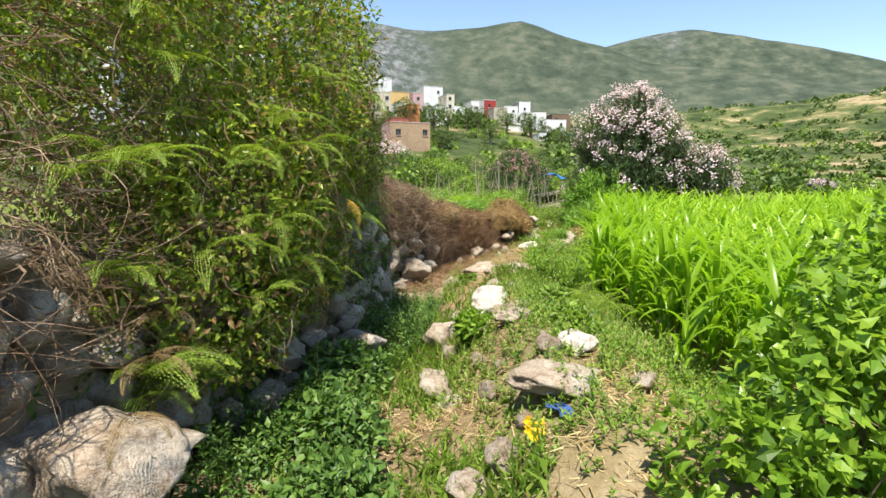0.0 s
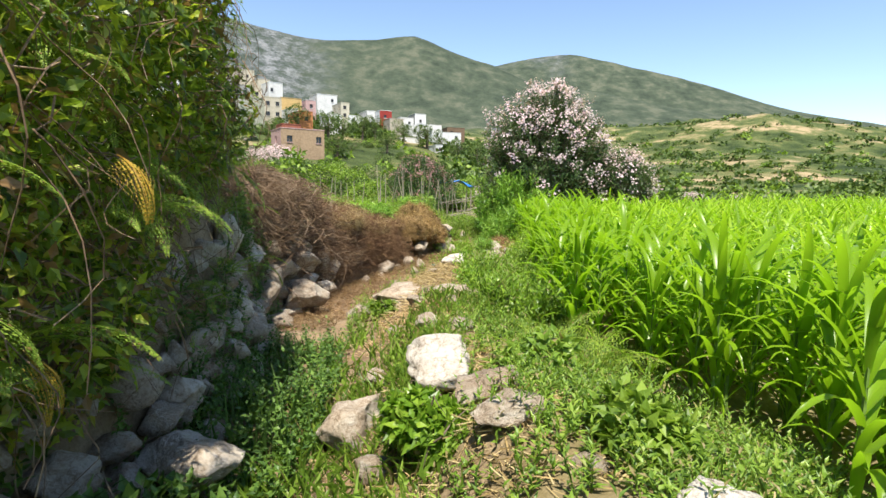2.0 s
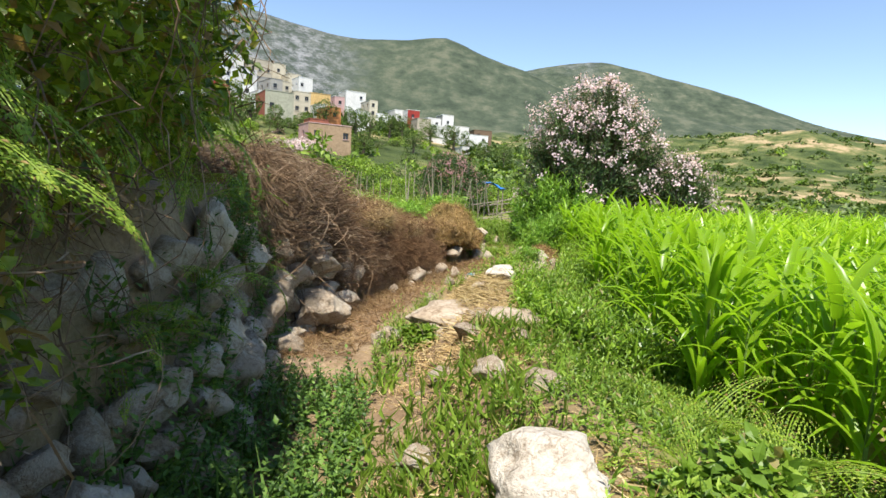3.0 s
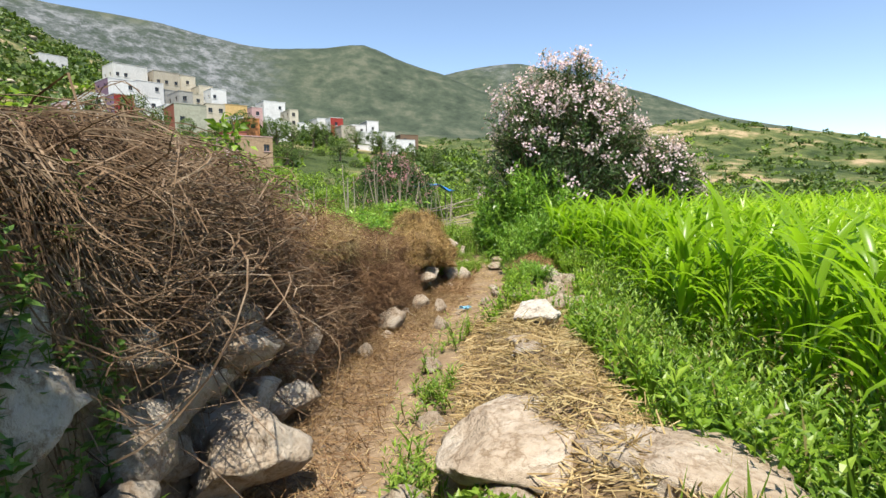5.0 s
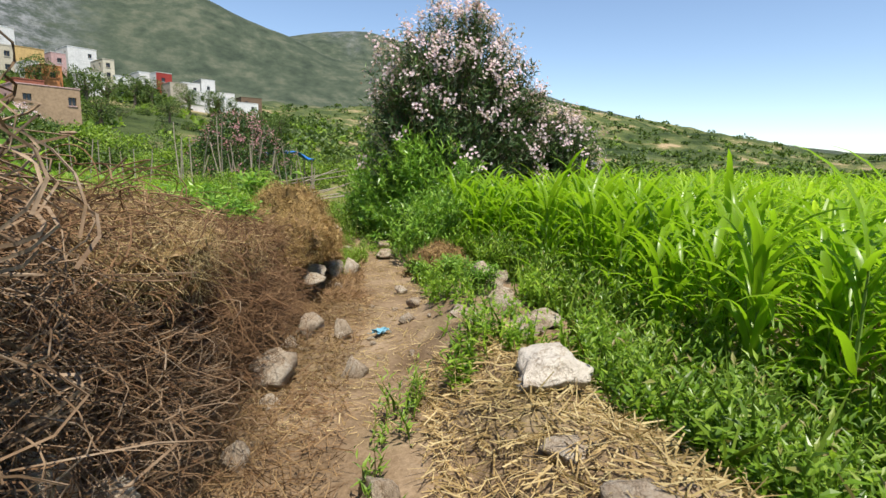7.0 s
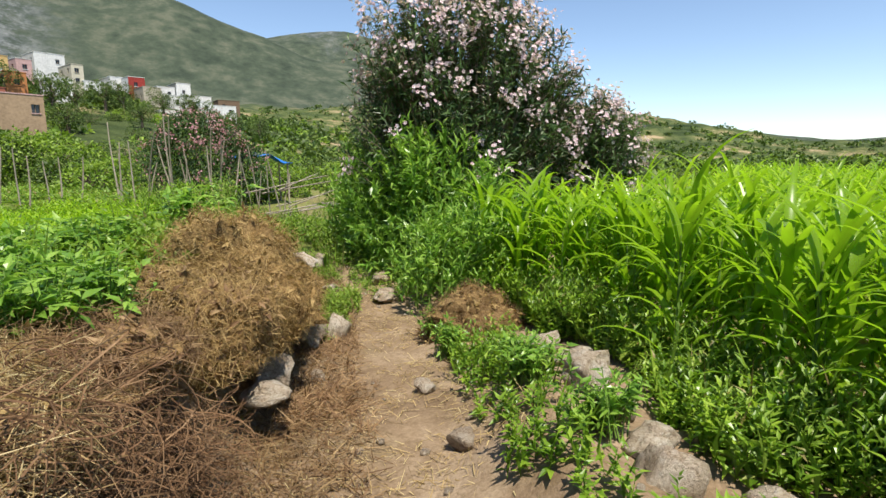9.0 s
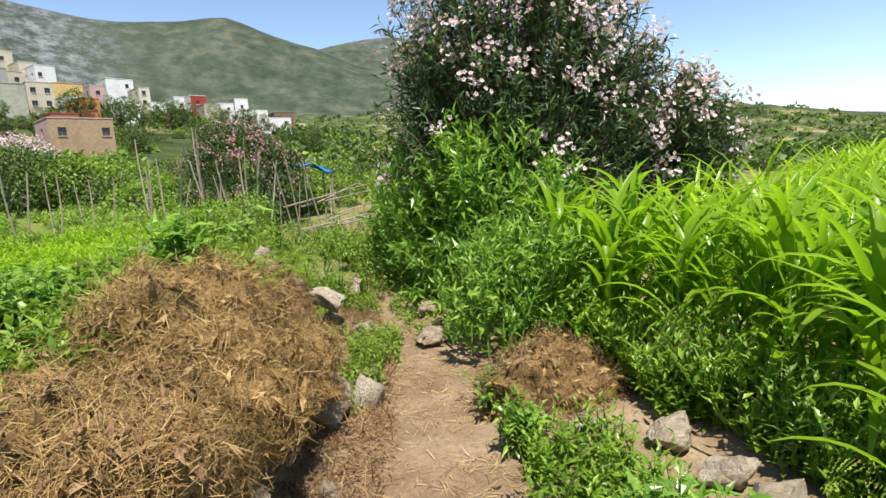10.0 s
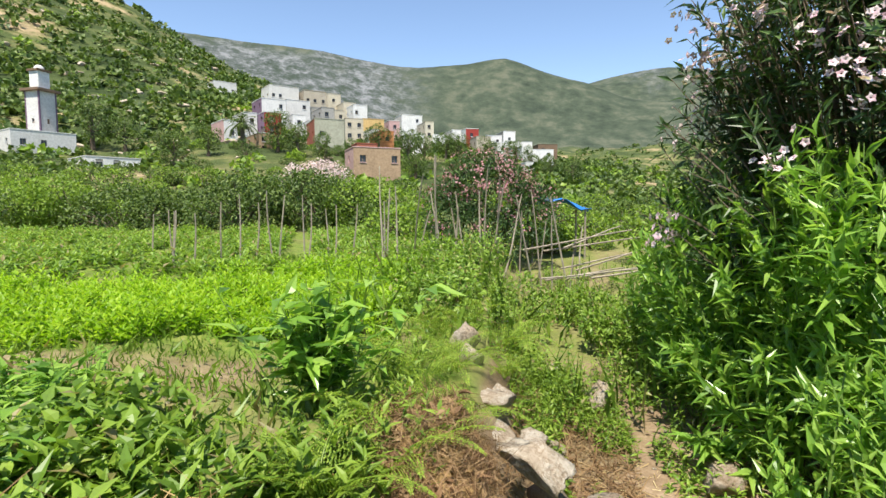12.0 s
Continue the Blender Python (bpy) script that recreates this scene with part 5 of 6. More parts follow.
leafy_plant(1.68, 15.85, 1.2, "sturdy green plant with grey green pointed leaves", 1)
rndp = random.Random(21)
for k in range(26):
    y = rndp.uniform(13.2, 15.6)
    x = float(wall_x(y)) - rndp.uniform(1.15, 3.2)
    leafy_plant(x, y, rndp.uniform(0.5, 0.8), "leafy green weed in the field", 30 + k)
for k in range(9):
    y = rndp.uniform(10.6, 12.8)
    leafy_plant(float(wall_x(y)) - rndp.uniform(1.1, 1.9), y, rndp.uniform(0.8, 1.1), "leafy green weed on the bank", 70 + k)
for k in range(14):
    y = rndp.uniform(11.9, 13.3)
    leafy_plant(float(wall_x(y)) - rndp.uniform(0.5, 1.15), y, rndp.uniform(0.55, 0.8), "leafy green weed on the bank", 170 + k)
for x, y in ((2.75, 12.35), (3.05, 13.55), (3.25, 14.0), (2.6, 11.75)):
    leafy_plant(x, y, 0.5, "small leafy weed at the path edge", int(x * 100))

# The last four, at the hedge foot, use the leaf darkened for shade.
for k, (x, y, r, m) in enumerate(((-1.75, 9.3, 0.55, YELLOWGREEN), (-1.3, 10.3, 0.5, YELLOWGREEN), (-1.9, 11.2, 0.6, HERB), (-0.85, 11.6, 0.42, YELLOWGREEN), (-0.5, 12.6, 0.4, HERB), (-2.4, 8.3, 0.6, YELLOWGREEN), (0.35, 13.9, 0.4, BROAD), (1.3, 14.9, 0.35, HERB),
                                 (2.35, 18.6, 0.5, HERB), (1.9, 19.6, 0.5, BROAD), (2.7, 20.2, 0.55, HERB), (2.2, 21.2, 0.5, BROAD), (3.6, 20.6, 0.5, HERB), (4.4, 20.0, 0.5, YELLOWGREEN), (4.3, 19.0, 0.45, HERB), (-1.4, 13.2, 0.5, BROAD), (-0.95, 12.1, 0.6, YELLOWGREEN), (-0.35, 13.1, 0.5, BROAD), (-1.6, 10.6, 0.65, YELLOWGREEN), (0.36, 4.42, 0.22, BROAD), (0.95, 4.75, 0.24, HERB), (0.3, 4.75, 0.13, BROAD), (1.0, 3.9, 0.2, YELLOWGREEN), (0.4, 7.72, 0.15, HERB), (-0.78, 2.95, 0.42, SHADE_TONED), (-0.55, 2.4, 0.36, SHADE_TONED), (-0.7, 3.5, 0.36, SHADE_TONED), (-0.85, 4.1, 0.36, SHADE_TONED))):
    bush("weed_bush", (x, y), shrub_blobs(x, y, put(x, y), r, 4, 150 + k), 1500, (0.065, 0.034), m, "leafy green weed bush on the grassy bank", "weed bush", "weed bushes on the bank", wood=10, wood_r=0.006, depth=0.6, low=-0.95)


def sapling(x, y, h):
    top = root("sapling", x, y, put(x, y), "thin young sapling with broad green leaves", "sapling")
    k = 8
    u = np.linspace(0, 1, k)
    trunk = np.stack([0.05 * np.sin(u * 3), 0.03 * u, u * h], -1)[None]
    part("trunk", raw_mesh("trunk", *tube_arrays(trunk, np.linspace(0.012, 0.004, k)[None], 5)), BARK, top)
    blobs = [(0.0, 0.0, h * 0.78, 0.17, 0.17, 0.3), (0.18, 0.0, h * 0.62, 0.14, 0.12, 0.12), (-0.16, 0.05, h * 0.7, 0.13, 0.12, 0.14)]
    part("foliage", raw_mesh("foliage", *foliage(blobs, 150, 0.11, 0.06, depth=0.8, low=-0.95)), YELLOWGREEN, top)


sapling(-0.75, 11.6, 1.25)

# ---- field beyond the wall ----
def plot(rng, n):
    y = rng.uniform(17.0, 21.6, n)
    x = rng.uniform(-9, 1.9, n)
    lo = 17.3 + 0.25 * np.sin(x * 0.9) - 0.12 * x.clip(-9, 0) * 0.3
    hi = np.interp(x, [-9, -2, 0.5, 1.9], [20.0, 19.8, 21.3, 21.4])
    keep = (y > lo) & (y < hi)
    x, y = x[keep], y[keep]
    return np.stack([x, y, land(x, y)], -1)


def second_plot(rng, n):
    y = rng.uniform(20.5, 33, n)
    x = rng.uniform(-16, 2.0, n)
    keep = (np.sin(x * 2.2 + y * 0.5) > -0.8) & (y > 21)
    x, y = x[keep], y[keep]
    return np.stack([x, y, land(x, y)], -1)


herb_carpet("bright_crop", 90000, plot, (0.085, 0.032), 0.28, PLOT, "dense bright green low crop in a field plot", 61, "crop", 1.0)
herb_carpet("vegetable_rows", 75000, second_plot, (0.15, 0.06), 0.3, HERB, "rows of grey green vegetables in the far plot", 62, "crop", 0.5)
grass_tufts("grass", 5000, lambda rng, n: (lambda x, y: np.stack([x, y, land(x, y)], -1))(rng.uniform(-9, 1.4, n), rng.uniform(15.4, 17.6, n)), 0.07, HERB, "short sparse grass on fallow soil", 63)


def stake(x, y, h, lean, turn, label, group):
    ob = new("garden_stake")
    k = 6
    t = np.linspace(0, 1, k)
    line = np.stack([0.02 * np.sin(t * 4 + x), 0.02 * np.cos(t * 3 + y), t * h], -1)[None]
    part("cane", raw_mesh("cane", *tube_arrays(line, np.linspace(0.018, 0.010, k)[None], 5)), CANE, ob)
    ob.matrix_basis = pose(x, y, put(x, y) - 0.05, lean, 0, turn)
    ob.empty_display_size = 0.1
    return tagged(ob, label, "stake", group)


rnds = random.Random(8)
for k in range(15):
    stake(-2.6 + k * 0.24 + rnds.uniform(-0.08, 0.08), 22.3 + 0.06 * k + rnds.uniform(-0.5, 0.5), rnds.uniform(0.9, 1.35), rnds.uniform(-6, 6), rnds.uniform(0, 360), "thin weathered cane stake standing in the field", "stakes in the field")
for k in range(26):
    a = k / 25
    stake(1.2 + 3.4 * a + rnds.uniform(-0.2, 0.2), 22.6 + rnds.uniform(-0.8, 0.5), rnds.uniform(1.0, 1.9), rnds.uniform(-22, 22), rnds.uniform(0, 360), "leaning grey cane stake of a bean row", "leaning bean stakes")
for k in range(9):
    ob = stake(3.9 + rnds.uniform(-0.2, 0.9), 21.6 + rnds.uniform(0, 0.7), rnds.uniform(1.2, 1.9), 80 + rnds.uniform(-14, 8), rnds.uniform(60, 120), "dry branch laid across a rough fence", "branches of the rough fence")
    ob.location.z += rnds.uniform(0.25, 0.95)


def tarp():
    x, y = 5.3, 26.5
    z = put(x, y)
    top = root("blue_tarp", x, y, z, "crumpled bright blue plastic tarpaulin over poles", "tarpaulin")
    n = 18
    u, v = np.meshgrid(np.linspace(-1, 1, n), np.linspace(-1, 1, n), indexing="ij")
    hgt = 1.5 - 0.1 * u ** 2 + 0.14 * fbm(u * 3 + 5, v * 3, 4) - 0.18 * smooth(u)
    P = np.stack([u * 0.75, v * 0.5, hgt], -1)
    i, j = np.meshgrid(np.arange(n - 1), np.arange(n - 1), indexing="ij")
    q = np.stack([i * n + j, (i + 1) * n + j, (i + 1) * n + j + 1, i * n + j + 1], -1).reshape(-1, 4)
    sheet = part("sheet", raw_mesh("sheet", P.reshape(-1, 3), q, True), TARP, top)
    mod = sheet.modifiers.new("thick", "SOLIDIFY")
    mod.thickness = 0.006
    for a, b in ((-0.65, -0.4), (0.62, -0.4), (-0.62, 0.42), (0.62, 0.42)):
        line = np.array([[(a, b, -0.1), (a, b, 1.4 if a < 0 else 1.25)]])
        part("pole", raw_mesh("pole", *tube_arrays(line, np.full((1, 2), 0.025), 6)), CANE, top)


tarp()


def litter(x, y, size, mat, label, seed):
    """A crumpled scrap of plastic."""
    rng = np.random.default_rng(seed)
    n = 8
    u, v = np.meshgrid(np.linspace(-1, 1, n), np.linspace(-1, 1, n), indexing="ij")
    w = 0.35 * rng.random((n, n)) + 0.3 * np.sin(u * 3 + seed) * np.cos(v * 2)
    P = np.stack([u + 0.2 * rng.normal(size=(n, n)), v * 0.55 + 0.15 * rng.normal(size=(n, n)), w + 0.35], -1) * size
    i, j = np.meshgrid(np.arange(n - 1), np.arange(n - 1), indexing="ij")
    q = np.stack([i * n + j, (i + 1) * n + j, (i + 1) * n + j + 1, i * n + j + 1], -1).reshape(-1, 4)
    ob = part("plastic_wrapper", raw_mesh("plastic_wrapper", P.reshape(-1, 3), q, False), mat)
    ob.matrix_basis = pose(x, y, put(x, y) + 0.01, 0, 0, seed * 40)
    mod = ob.modifiers.new("thick", "SOLIDIFY")
    mod.thickness = 0.002
    tagged(ob, label, "litter")


litter(0.46, 2.52, 0.085, YELLOW_BAG, "crumpled yellow plastic wrapper on the path", 2)
litter(0.60, 2.56, 0.07, NAVY_BAG, "crumpled blue plastic wrapper on the path", 3)
litter(1.66, 11.75, 0.07, BLUE_BAG, "crumpled white and light blue plastic wrapper", 5)

# ---- shrubs, hedges and trees of the middle distance ----
def far_bush(x, y, r, mat, label, seed, count=900, leaf=(0.16, 0.09), category="bush", group="", flowers=None, blobs=5, rise=0.0):
    z = put(x, y) + rise
    return bush("bush", (x, y), shrub_blobs(x, y, z, r, blobs, seed), count, leaf, mat, label, category, group, flowers, wood=14, wood_r=0.02 + 0.01 * r, depth=0.4, low=-0.95)


rndb = random.Random(17)
for k in range(8):
    x, y = -13.5 + k * 1.95 + rndb.uniform(-0.3, 0.3), 36.8 - k * 0.16 + rndb.uniform(-1.2, 1.2)
    far_bush(x, y, rndb.uniform(1.5, 2.35), YELLOWGREEN if k in (0, 7) else TREE, "rounded dark green hedge bush behind the field", 200 + k, 4200, (0.15, 0.085), group="hedge bushes behind the field")
for k in range(6):
    x, y = polar(-46 + k * 3.2, 24 + k * 1.8)
    far_bush(x, y, 2.0 - 0.12 * k, YELLOWGREEN if k % 2 else TREE, "tall green hedge bush at the field corner", 230 + k, 2200, (0.15, 0.09), group="corner hedge bushes")
for az, r, s, m in ((-5, 19, 1.0, TREE), (-2.5, 16, 1.1, YELLOWGREEN), (0, 20, 1.2, TREE), (-7.5, 24, 1.4, TREE), (9, 18, 1.0, YELLOWGREEN), (13, 15, 0.8, YELLOWGREEN), (17, 16, 1.1, YELLOWGREEN), (15, 24, 1.5, TREE), (20, 20, 1.4, TREE), (-11, 31, 1.5, TREE), (24, 14, 1.2, YELLOWGREEN), (30, 17, 1.5, TREE)):
    x, y = polar(az, r)
    far_bush(x, y, s, m, "leafy green bush beyond the path", int(az * 7 + 300), 1900, (0.13, 0.07), group="bushes beyond the path")
for az, r in ((41, 62), (44.5, 70), (33, 40)):
    x, y = polar(az, r)
    far_bush(x, y, 1.5, OLEANDER, "distant oleander bush in pink bloom", int(az * 9), 900, (0.25, 0.12), "oleander", "distant oleanders", flowers=(160, 0.16, PETAL, "pink blossom"))
x, y = polar(-12.4, 38)
far_bush(x, y, 2.6, OLEANDER, "large oleander bush in full pink bloom", 401, 4500, (0.16, 0.06), "oleander", flowers=(560, 0.14, PETAL, "pink blossom"), rise=1.0)
for k in range(95):
    az = rndb.uniform(-44, 13)
    r = rndb.uniform(42, 112 if az > -26 else 74)
    x, y = polar(az, r)
    far_bush(x, y, rndb.uniform(1.2, 2.2), rndb.choice((TREE, TREE, YELLOWGREEN)), "bushy green shrub below the village", 500 + k, 1100, (0.2, 0.13), group="shrubs below the village")
for k in range(24):
    az, r = rndb.uniform(14, 75), rndb.uniform(28, 70)
    x, y = polar(az, r)
    far_bush(x, y, rndb.uniform(1.0, 1.8), rndb.choice((TREE, TREE, YELLOWGREEN)), "bushy green shrub in the valley", 600 + k, 900, (0.2, 0.14), group="valley shrubs")


def tree(x, y, h, seed, label="broad dark green tree between the houses", group="village trees"):
    z = put(x, y)
    rnd = random.Random(seed)
    top = root("tree", x, y, z - 0.2, label, "tree", group)
    r = h * 0.36
    blobs = [(rnd.uniform(-r, r) * 0.6, rnd.uniform(-r, r) * 0.6, h * rnd.uniform(0.28, 0.8), r * rnd.uniform(0.5, 0.75), r * rnd.uniform(0.5, 0.7), r * rnd.uniform(0.45, 0.65)) for _ in range(7)]
    line = np.array([[(0, 0, 0), (0.1, 0, h * 0.3), (0.05, 0.1, h * 0.62)]])
    part("trunk", raw_mesh("trunk", *join_arrays(tube_arrays(line, np.array([[0.05, 0.035, 0.02]]) * h, 7), stems((0.05, 0.05, h * 0.35), blobs, 10, 0.012 * h))), BARK, top)
    part("crown", raw_mesh("crown", *foliage(blobs, 2300, 0.055 * h ** 0.8, 0.038 * h ** 0.8, depth=0.5, low=-0.95)), TREE, top)


for az, r, h in ((-15.5, 104, 8), (-13.6, 100, 7), (-5.3, 118, 8), (-2.2, 105, 8), (-0.5, 110, 7), (1.8, 120, 7), (3.2, 120, 7), (6.5, 128, 7), (9.2, 130, 8), (10.8, 128, 6), (-31.5, 120, 10), (-29, 118, 8), (-10.8, 96, 6), (-1.4, 88, 6), (-22, 98, 6), (-25, 90, 6), (12.8, 118, 6),
                 (15, 110, 6), (-8.2, 98, 5), (4.5, 100, 5)):
    x, y = polar(az, r)
    tree(x, y, h, int(az * 13 + r))


def scrub(name, count, spots, size, mat, label, seed):
    """Scattered scrub on the slopes, each tuft a knot of leaf sprays."""
    rng = np.random.default_rng(seed)
    az, r = spots(rng, count)
    x, y = HUB[0] + r * np.sin(np.radians(az)), HUB[1] + r * np.cos(np.radians(az))
    z = land(x, y)
    k = 22
    s = size * rng.uniform(0.5, 1.5, count) * np.interp(r, [60, 400], [0.8, 1.5])
    u = rand_dirs(count * k, 0.35)
    u[:, 2] = np.abs(u[:, 2])
    c = np.repeat(np.stack([x, y, z], -1), k, 0)
    ss = np.repeat(s, k)
    p = c + u * ss[:, None] * np.array([1.0, 1.0, 0.75]) * rng.uniform(0.45, 0.8, (count * k, 1))
    v = leaf_arrays(p, u + rng.normal(size=u.shape) * 0.8, u + rng.normal(size=u.shape) * 0.4 + np.array([0, 0, 0.5]), ss * 0.62, ss * 0.5)
    ob = part(name, raw_mesh(name, *v), mat)
    return tagged(ob, label, "scrub", kind="stuff")


scrub("hillside_scrub", 2300, lambda g, n: (g.uniform(-52, 4, n), np.exp(g.uniform(math.log(125), math.log(480), n))), 2.0, TREE, "dark green scrub bushes on the stony hillside", 71)
scrub("hillside_scrub", 2300, lambda g, n: (g.uniform(11, 85, n), np.exp(g.uniform(math.log(60), math.log(480), n))), 1.7, TREE, "dark green scrub bushes across the valley", 72)
scrub("hillside_scrub", 260, lambda g, n: (g.uniform(-50, -23, n), np.exp(g.uniform(math.log(80), math.log(165), n))), 1.3, TREE, "dark green scrub bushes below the hillside", 74)
scrub("hillside_scrub", 500, lambda g, n: (g.uniform(-45, 80, n), np.exp(g.uniform(math.log(60), math.log(350), n))), 1.6, YELLOWGREEN, "light green scrub on the slopes", 73)


def outcrops():
    rnd = random.Random(31)
    for k in range(120):
        az, r = rnd.uniform(-46, -8), math.exp(rnd.uniform(math.log(95), math.log(330)))
        x, y = polar(az, r)
        s = rnd.uniform(0.8, 2.4) * (0.7 + r / 250)
        ob = new("rock_outcrop", rnd.choice(STONES))
        ob.matrix_basis = pose(x, y, put(x, y) + 0.05 * s, rnd.uniform(-10, 10), 0, rnd.uniform(0, 360)) @ Matrix.Diagonal((s * 1.6, s, s * 0.8, 1))
        tagged(ob, "pale limestone outcrop on the scrubby hillside", "rock outcrop", "hillside outcrops")


outcrops()


# ---- village ----
def wall_with_holes(w, h, holes, depth, at):
    """A front of width w and height h whose openings are let in by depth; at maps (along, out, up) to the house."""
    xs = sorted({0.0, w, *[a for x0, x1, _, _ in holes for a in (x0, x1)]})
    zs = sorted({0.0, h, *[a for _, _, z0, z1 in holes for a in (z0, z1)]})
    quads = []
    for x0, x1 in zip(xs, xs[1:]):
        for z0, z1 in zip(zs, zs[1:]):
            mx, mz = (x0 + x1) / 2, (z0 + z1) / 2
            if not any(a < mx < b and c < mz < d for a, b, c, d in holes):
                quads.append([(x0, 0, z0), (x1, 0, z0), (x1, 0, z1), (x0, 0, z1)])
    for a, b, c, d in holes:
        e = -depth
        quads += [[(a, 0, c), (b, 0, c), (b, e, c), (a, e, c)], [(a, 0, d), (a, e, d), (b, e, d), (b, 0, d)], [(a, 0, c), (a, e, c), (a, e, d), (a, 0, d)], [(b, 0, c), (b, 0, d), (b, e, d), (b, e, c)]]
    return [[at(*p) for p in q] for q in quads]


def box_quads(x0, x1, y0, y1, z0, z1):
    p = [(x, y, z) for x in (x0, x1) for y in (y0, y1) for z in (z0, z1)]
    return [[p[i] for i in q] for q in ((0, 1, 3, 2), (4, 6, 7, 5), (0, 4, 5, 1), (2, 3, 7, 6), (0, 2, 6, 4), (1, 5, 7, 3))]


def quads_mesh(name, quads):
    v = np.array(quads, dtype=float).reshape(-1, 3)
    return raw_mesh(name, v, np.arange(len(v)).reshape(-1, 4))


def house(az, r, up, w, d, h, turn, colour, label, storeys=1, bays=2, side=None, trim="white", parapet=0.5, door=True):
    """A flat-roofed house: bearing, distance and height of its foot; width, depth and height; turned by degrees from facing the hub."""
    x, y = polar(az, r)
    top = root("house", x, y, up, label, "house", "village houses", turn=-az + turn)
    foot = 4.0
    fh = h / storeys
    front, flank = [], []
    for s in range(storeys):
        for b in range(bays):
            c = w * (b + 0.5) / bays + 0.3 * math.sin(az * 7 + b * 3)
            if bays > 1 and math.sin(az * 31 + b * 17 + s * 5) > 0.45:
                continue
            front.append((c - 0.45, c + 0.45, foot + s * fh + fh * 0.4, foot + s * fh + fh * 0.4 + 1.05))
        n = max(1, int(d // 4))
        for b in range(n):
            c = d * (b + 0.5) / n
            flank.append((c - 0.5, c + 0.5, foot + s * fh + fh * 0.4, foot + s * fh + fh * 0.4 + 1.1))
    full = foot + h + parapet
    low = lambda q: [(a, b, c - foot) for a, b, c in q]
    sides = {
        "front": (wall_with_holes(w, full, front, 0.3, lambda a, o, u: (a - w / 2, -d / 2 - o, u - foot)), colour),
        "west": (wall_with_holes(d, full, flank, 0.3, lambda a, o, u: (-w / 2 - o, d / 2 - a, u - foot)), side or colour),
        "east": (wall_with_holes(d, full, flank, 0.3, lambda a, o, u: (w / 2 + o, a - d / 2, u - foot)), side or colour),
        "back": (wall_with_holes(w, full, [], 0.3, lambda a, o, u: (w / 2 - a, d / 2 + o, u - foot)), colour),
    }
    for quads, tint in sides.values():
        part("wall", quads_mesh("wall", quads), PAINTS[tint], top)
    t = 0.22
    rim = box_quads(-w / 2 - 0.06, w / 2 + 0.06, -d / 2 - 0.06, -d / 2 + t, h + parapet, h + parapet + 0.12) + box_quads(-w / 2 - 0.06, w / 2 + 0.06, d / 2 - t, d / 2 + 0.06, h + parapet, h + parapet + 0.12) + box_quads(
        -w / 2 - 0.06, -w / 2 + t, -d / 2 + t, d / 2 - t, h + parapet, h + parapet + 0.12) + box_quads(w / 2 - t, w / 2 + 0.06, -d / 2 + t, d / 2 - t, h + parapet, h + parapet + 0.12)
    roof = part("roof", quads_mesh("roof", box_quads(-w / 2 + 0.02, w / 2 - 0.02, -d / 2 + 0.02, d / 2 - 0.02, h - 0.2, h)), PAINTS["grey"], top)
    part("parapet", quads_mesh("parapet", rim), PAINTS[trim], roof)
    for a, b, c, e in front:
        win = part("window", quads_mesh("window", box_quads(a - w / 2, b - w / 2, -d / 2 + 0.24, -d / 2 + 0.30, c - foot, e - foot)), GLASS, top)
        part("window_sill", quads_mesh("window_sill", box_quads(a - w / 2 - 0.08, b - w / 2 + 0.08, -d / 2 - 0.1, -d / 2 + 0.02, c - foot - 0.1, c - foot)), PAINTS[trim], win)
        m = (a + b) / 2 - w / 2
        part("window_bar", quads_mesh("window_bar", box_quads(m - 0.04, m + 0.04, -d / 2 + 0.20, -d / 2 + 0.24, c - foot, e - foot)), PAINTS["brown"], win)
    for a, b, c, e in flank:
        part("window", quads_mesh("window", box_quads(-w / 2 + 0.24, -w / 2 + 0.30, d / 2 - b, d / 2 - a, c - foot, e - foot)), GLASS, top)
        part("window", quads_mesh("window", box_quads(w / 2 - 0.30, w / 2 - 0.24, a - d / 2, b - d / 2, c - foot, e - foot)), GLASS, top)
    return top


